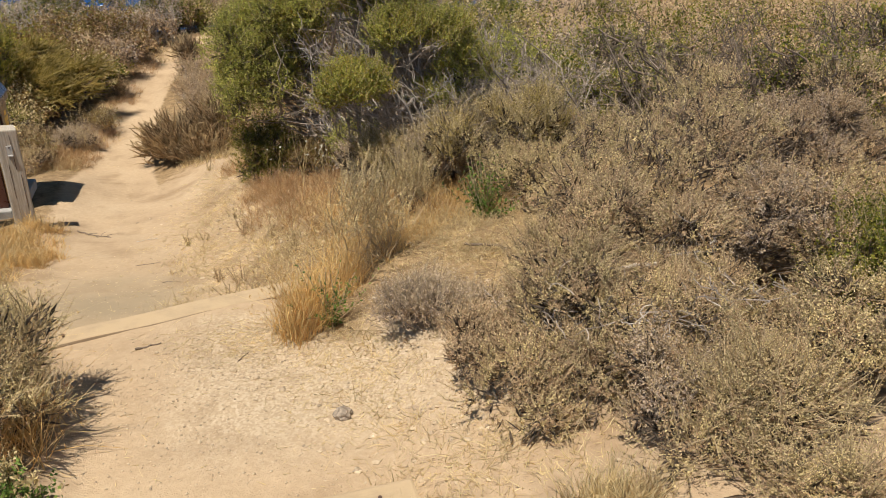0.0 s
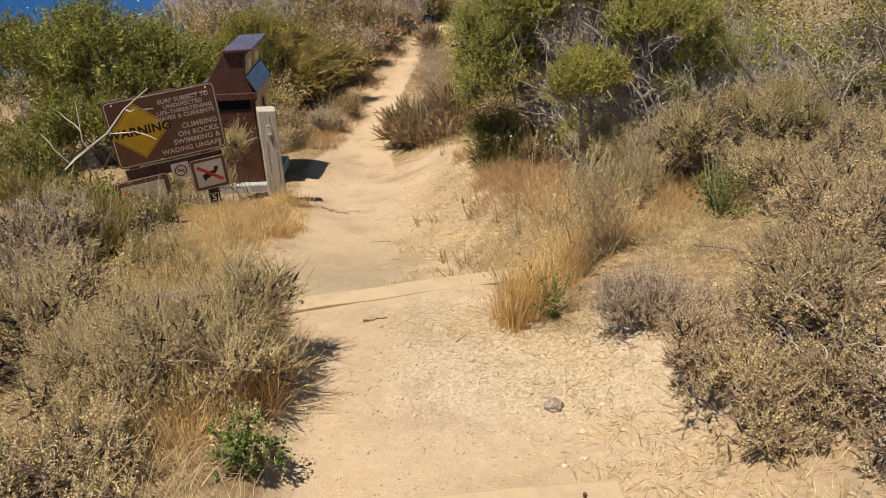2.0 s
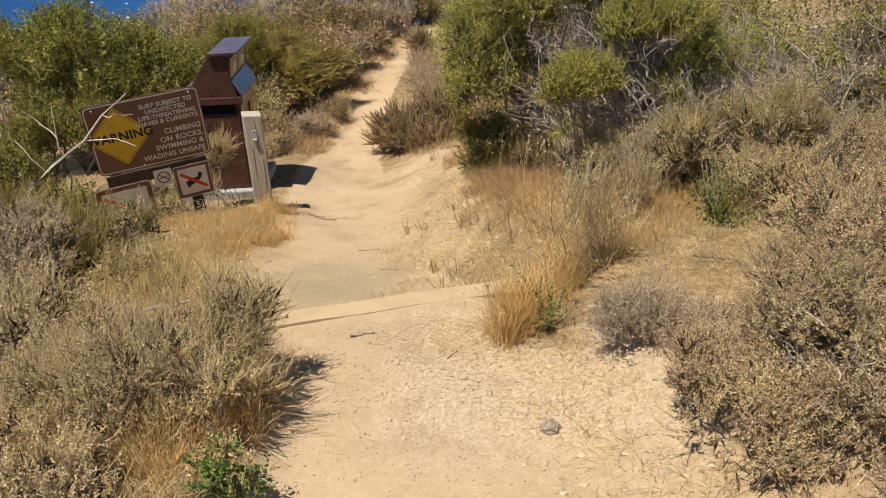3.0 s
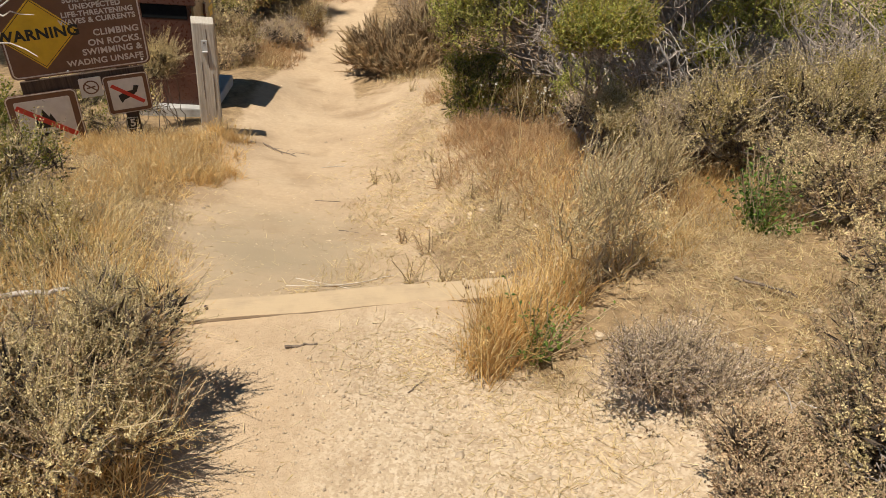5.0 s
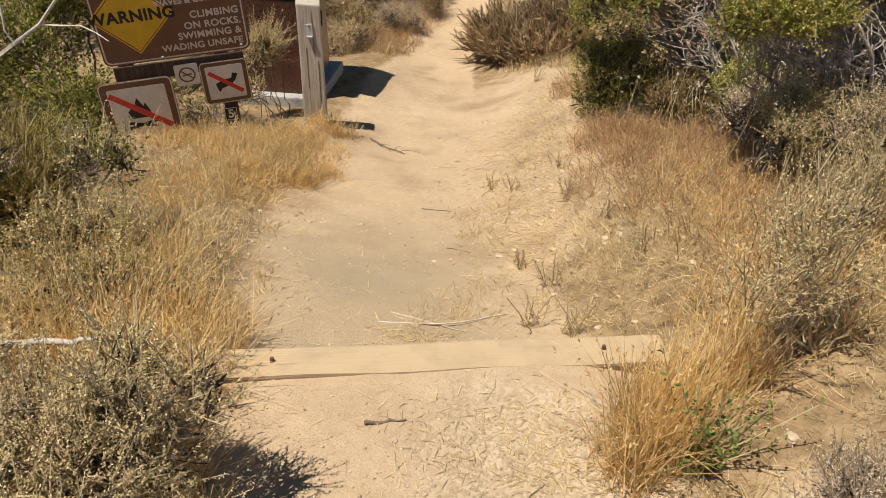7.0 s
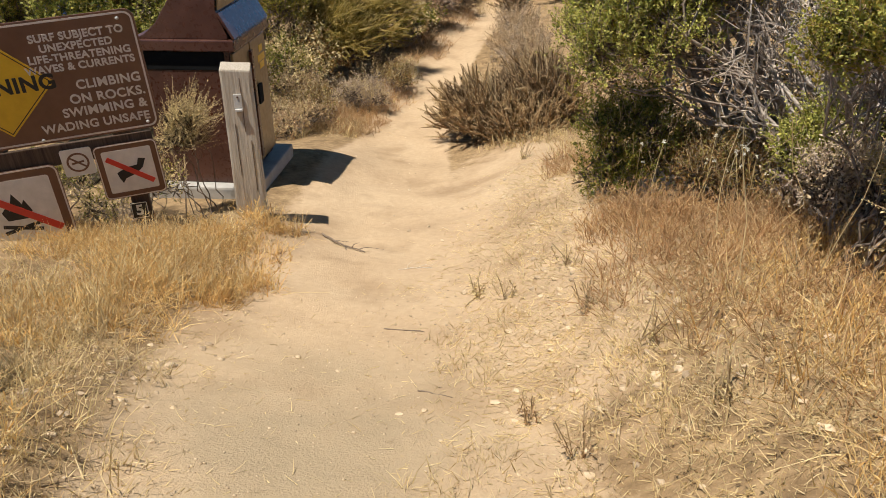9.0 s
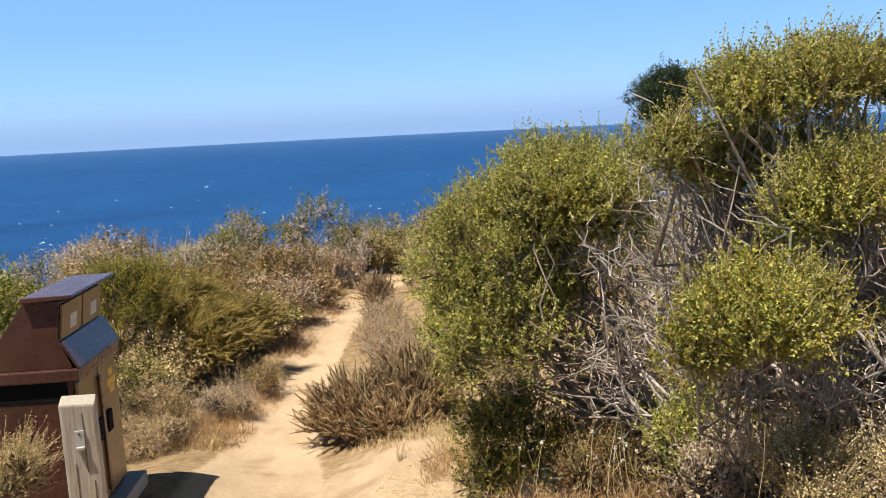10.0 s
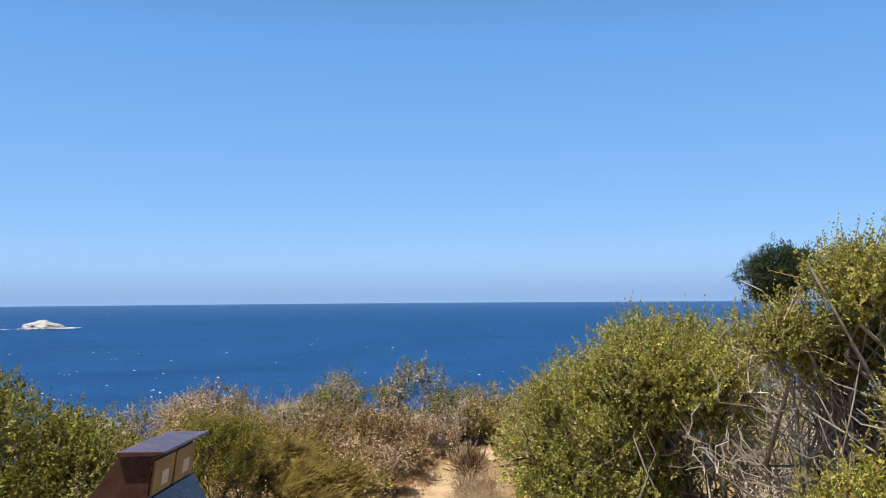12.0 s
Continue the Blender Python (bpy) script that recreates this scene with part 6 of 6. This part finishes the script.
stick("broken dark twig on the bank", [(1.42, 3.75, 0.03), (1.62, 3.62, 0.02)], 0.007, BROWNBARK, 2, 12)
stick("dark twig on the sandy spit", [(-0.05, 8.3, 0.0), (0.2, 8.45, 0.01)], 0.007, BROWNBARK, 3, 13)
stick("pale cut branch end under the green shrub", [(1.2, 6.35, 0.5), (1.28, 6.2, 0.34)], 0.016, PALEBARK, 0, 14)
stick("pale broken branch under the green shrub", [(1.33, 6.35, 0.48), (1.46, 6.15, 0.26)], 0.014, PALEBARK, 0, 15)


def dead_branch():
    """A pale bare branch that leans up in front of the signs."""
    rs = np.random.RandomState(9)
    root = np.array([-2.62, 4.9, float(lay(-2.62, 4.9))])
    top = thing("dead_branch", "pale bare dead branch leaning out of the brush", "branch", at=tuple(root))
    mids = np.array([[-2.62, 4.9, root[2]], [-2.57, 4.9, -0.07], [-2.35, 4.9, 0.12], [-2.1, 4.9, 0.28], [-1.95, 4.9, 0.44], [-1.77, 4.9, 0.57]]) - root
    part("limb", build("limb", *tubes(mids[None], np.linspace(0.014, 0.003, 6)[None], 6), mat=PALEBARK, smooth=True), None, top)
    for a, b in (((-2.25, 4.9, 0.18), (-2.28, 4.92, 0.5)), ((-2.27, 4.9, 0.3), (-2.42, 4.88, 0.48)), ((-2.1, 4.9, 0.28), (-1.75, 4.86, 0.27)), ((-1.95, 4.9, 0.44), (-1.78, 4.93, 0.43)), ((-2.4, 4.9, 0.08), (-2.52, 4.87, 0.3))):
        ln = branch_lines((np.array(a) - root)[None], (np.array(b) - root)[None], 5, rs, 0.08, 0.03)
        part("twig", build("twig", *tubes(ln, np.linspace(0.005, 0.002, 5)[None], 5), mat=PALEBARK), None, top)


dead_branch()


def plant(name, label, x, y, tall, n, leaf, mat, seed, wid=0.5):
    px, py, pz = on(x, y)
    rs = np.random.RandomState(seed)
    top = thing(name, label, "plant", at=(px, py, pz))
    S = rs.normal(size=(n, 3)) * np.array([0.02, 0.02, 0])
    D = unit(rs.normal(size=(n, 3)) * 0.4 + np.array([0, 0, 1.0]))
    V, T, ax = shoots(S, D, tall * rs.uniform(0.6, 1.1, n), 16, leaf, wid, 0.65, rs)
    part("foliage", build("foliage", V, tris=T, mat=mat), None, top)
    part("twigwork", build("twigwork", *tubes(ax, np.full((n, 3), 0.002), 3), mat=TWIG), None, top)["kind"] = "stuff"


plant("leafy_sprig", "small dark green leafy sprig beside the golden grass", 0.68, 3.44, 0.3, 22, 0.026, PLANT, 141)
plant("leafy_sprig", "green leafy tuft in the dry grass", 1.7, 4.35, 0.3, 60, 0.03, PLANT, 142)
plant("weed_sprig", "small olive weed at the trail's edge", -0.25, 6.15, 0.12, 9, 0.018, SAGE, 143, 0.3)
plant("weed_sprig", "small olive weed on the sandy spit", -0.1, 6.05, 0.09, 8, 0.016, SAGE, 144, 0.3)
plant("weed_sprig", "small olive weed beside the dry grass", 0.15, 6.1, 0.11, 10, 0.016, SAGE, 145, 0.3)
plant("weed_sprig", "low grey weed at the trail's edge", 0.3, 4.25, 0.14, 12, 0.015, SAGE, 146, 0.3)
plant("weed_sprig", "low grey weed under the bank", 0.15, 4.35, 0.13, 12, 0.015, SAGE, 147, 0.3)
plant("weed_sprig", "drooping grey weed at the grass edge", -1.4, 7.0, 0.1, 8, 0.015, SAGE, 148, 0.3)
for k, (x, y, t_) in enumerate([(0.3, 6.75, 0.12), (0.22, 5.6, 0.11), (0.4, 5.2, 0.13), (0.05, 5.0, 0.09), (0.55, 4.75, 0.14), (0.2, 4.75, 0.12), (0.85, 5.45, 0.13), (0.2, 7.3, 0.1), (-0.2, 8.6, 0.12)]):
    plant("weed_sprig", "small dry olive weed on the bank", x, y, t_, 9, 0.015, SAGEBROWN if k % 2 else SAGE, 180 + k, 0.35)
plant("weed_sprig", "low grey weed by the post", -1.55, 6.98, 0.12, 8, 0.015, SAGE, 149, 0.3)


def tall_stalks():
    rs = np.random.RandomState(160)
    n = 26
    X, Y = rs.uniform(0.6, 1.9, n), rs.uniform(5.0, 6.4, n)
    A = np.array([on(x, y) for x, y in zip(X, Y)])
    B = A + np.stack([rs.normal(size=n) * 0.14, rs.normal(size=n) * 0.08, rs.uniform(0.35, 0.75, n)], axis=1)
    V, Q = tubes(branch_lines(A, B, 6, rs, 0.06, 0.012), np.linspace(0.002, 0.001, 6)[None] * np.ones((n, 1)), 4)
    tagged(new("dry_stalks", build("dry_stalks", V, quads=Q, mat=STRAW)), "tall thin dry flower stalks", "dry grass", kind="stuff")


tall_stalks()


def everlasting(x, y, n, tall, seed):
    rs = np.random.RandomState(seed)
    px, py, pz = on(x, y)
    top = thing("everlasting", "little white everlasting flowers on thin stalks", "flower", "white flowers", (px, py, pz))
    A = rs.normal(size=(n, 3)) * np.array([0.12, 0.1, 0])
    B = A + np.stack([rs.normal(size=n) * 0.06, rs.normal(size=n) * 0.06, tall * rs.uniform(0.6, 1.2, n)], axis=1)
    ln = branch_lines(A, B, 4, rs, 0.06, 0.02)
    for k in range(n):
        part("stalk", build("stalk", *tubes(ln[k:k + 1], np.full((1, 4), 0.0014), 3), mat=SAGE), None, top)
        S = np.repeat(ln[k, -1:], 9, axis=0)
        V, T = leaves(S, unit(rs.normal(size=S.shape) + np.array([0, 0, 0.5])), np.full(9, 0.012), np.full(9, 0.007), rs)
        part("flower_head", build("flower_head", V, tris=T, mat=PETAL), None, top, "white papery flower head")


everlasting(0.65, 6.62, 12, 0.3, 171)
everlasting(0.85, 6.55, 9, 0.3, 172)
everlasting(-2.75, 10.6, 24, 0.28, 173)
everlasting(1.05, 6.4, 8, 0.3, 174)
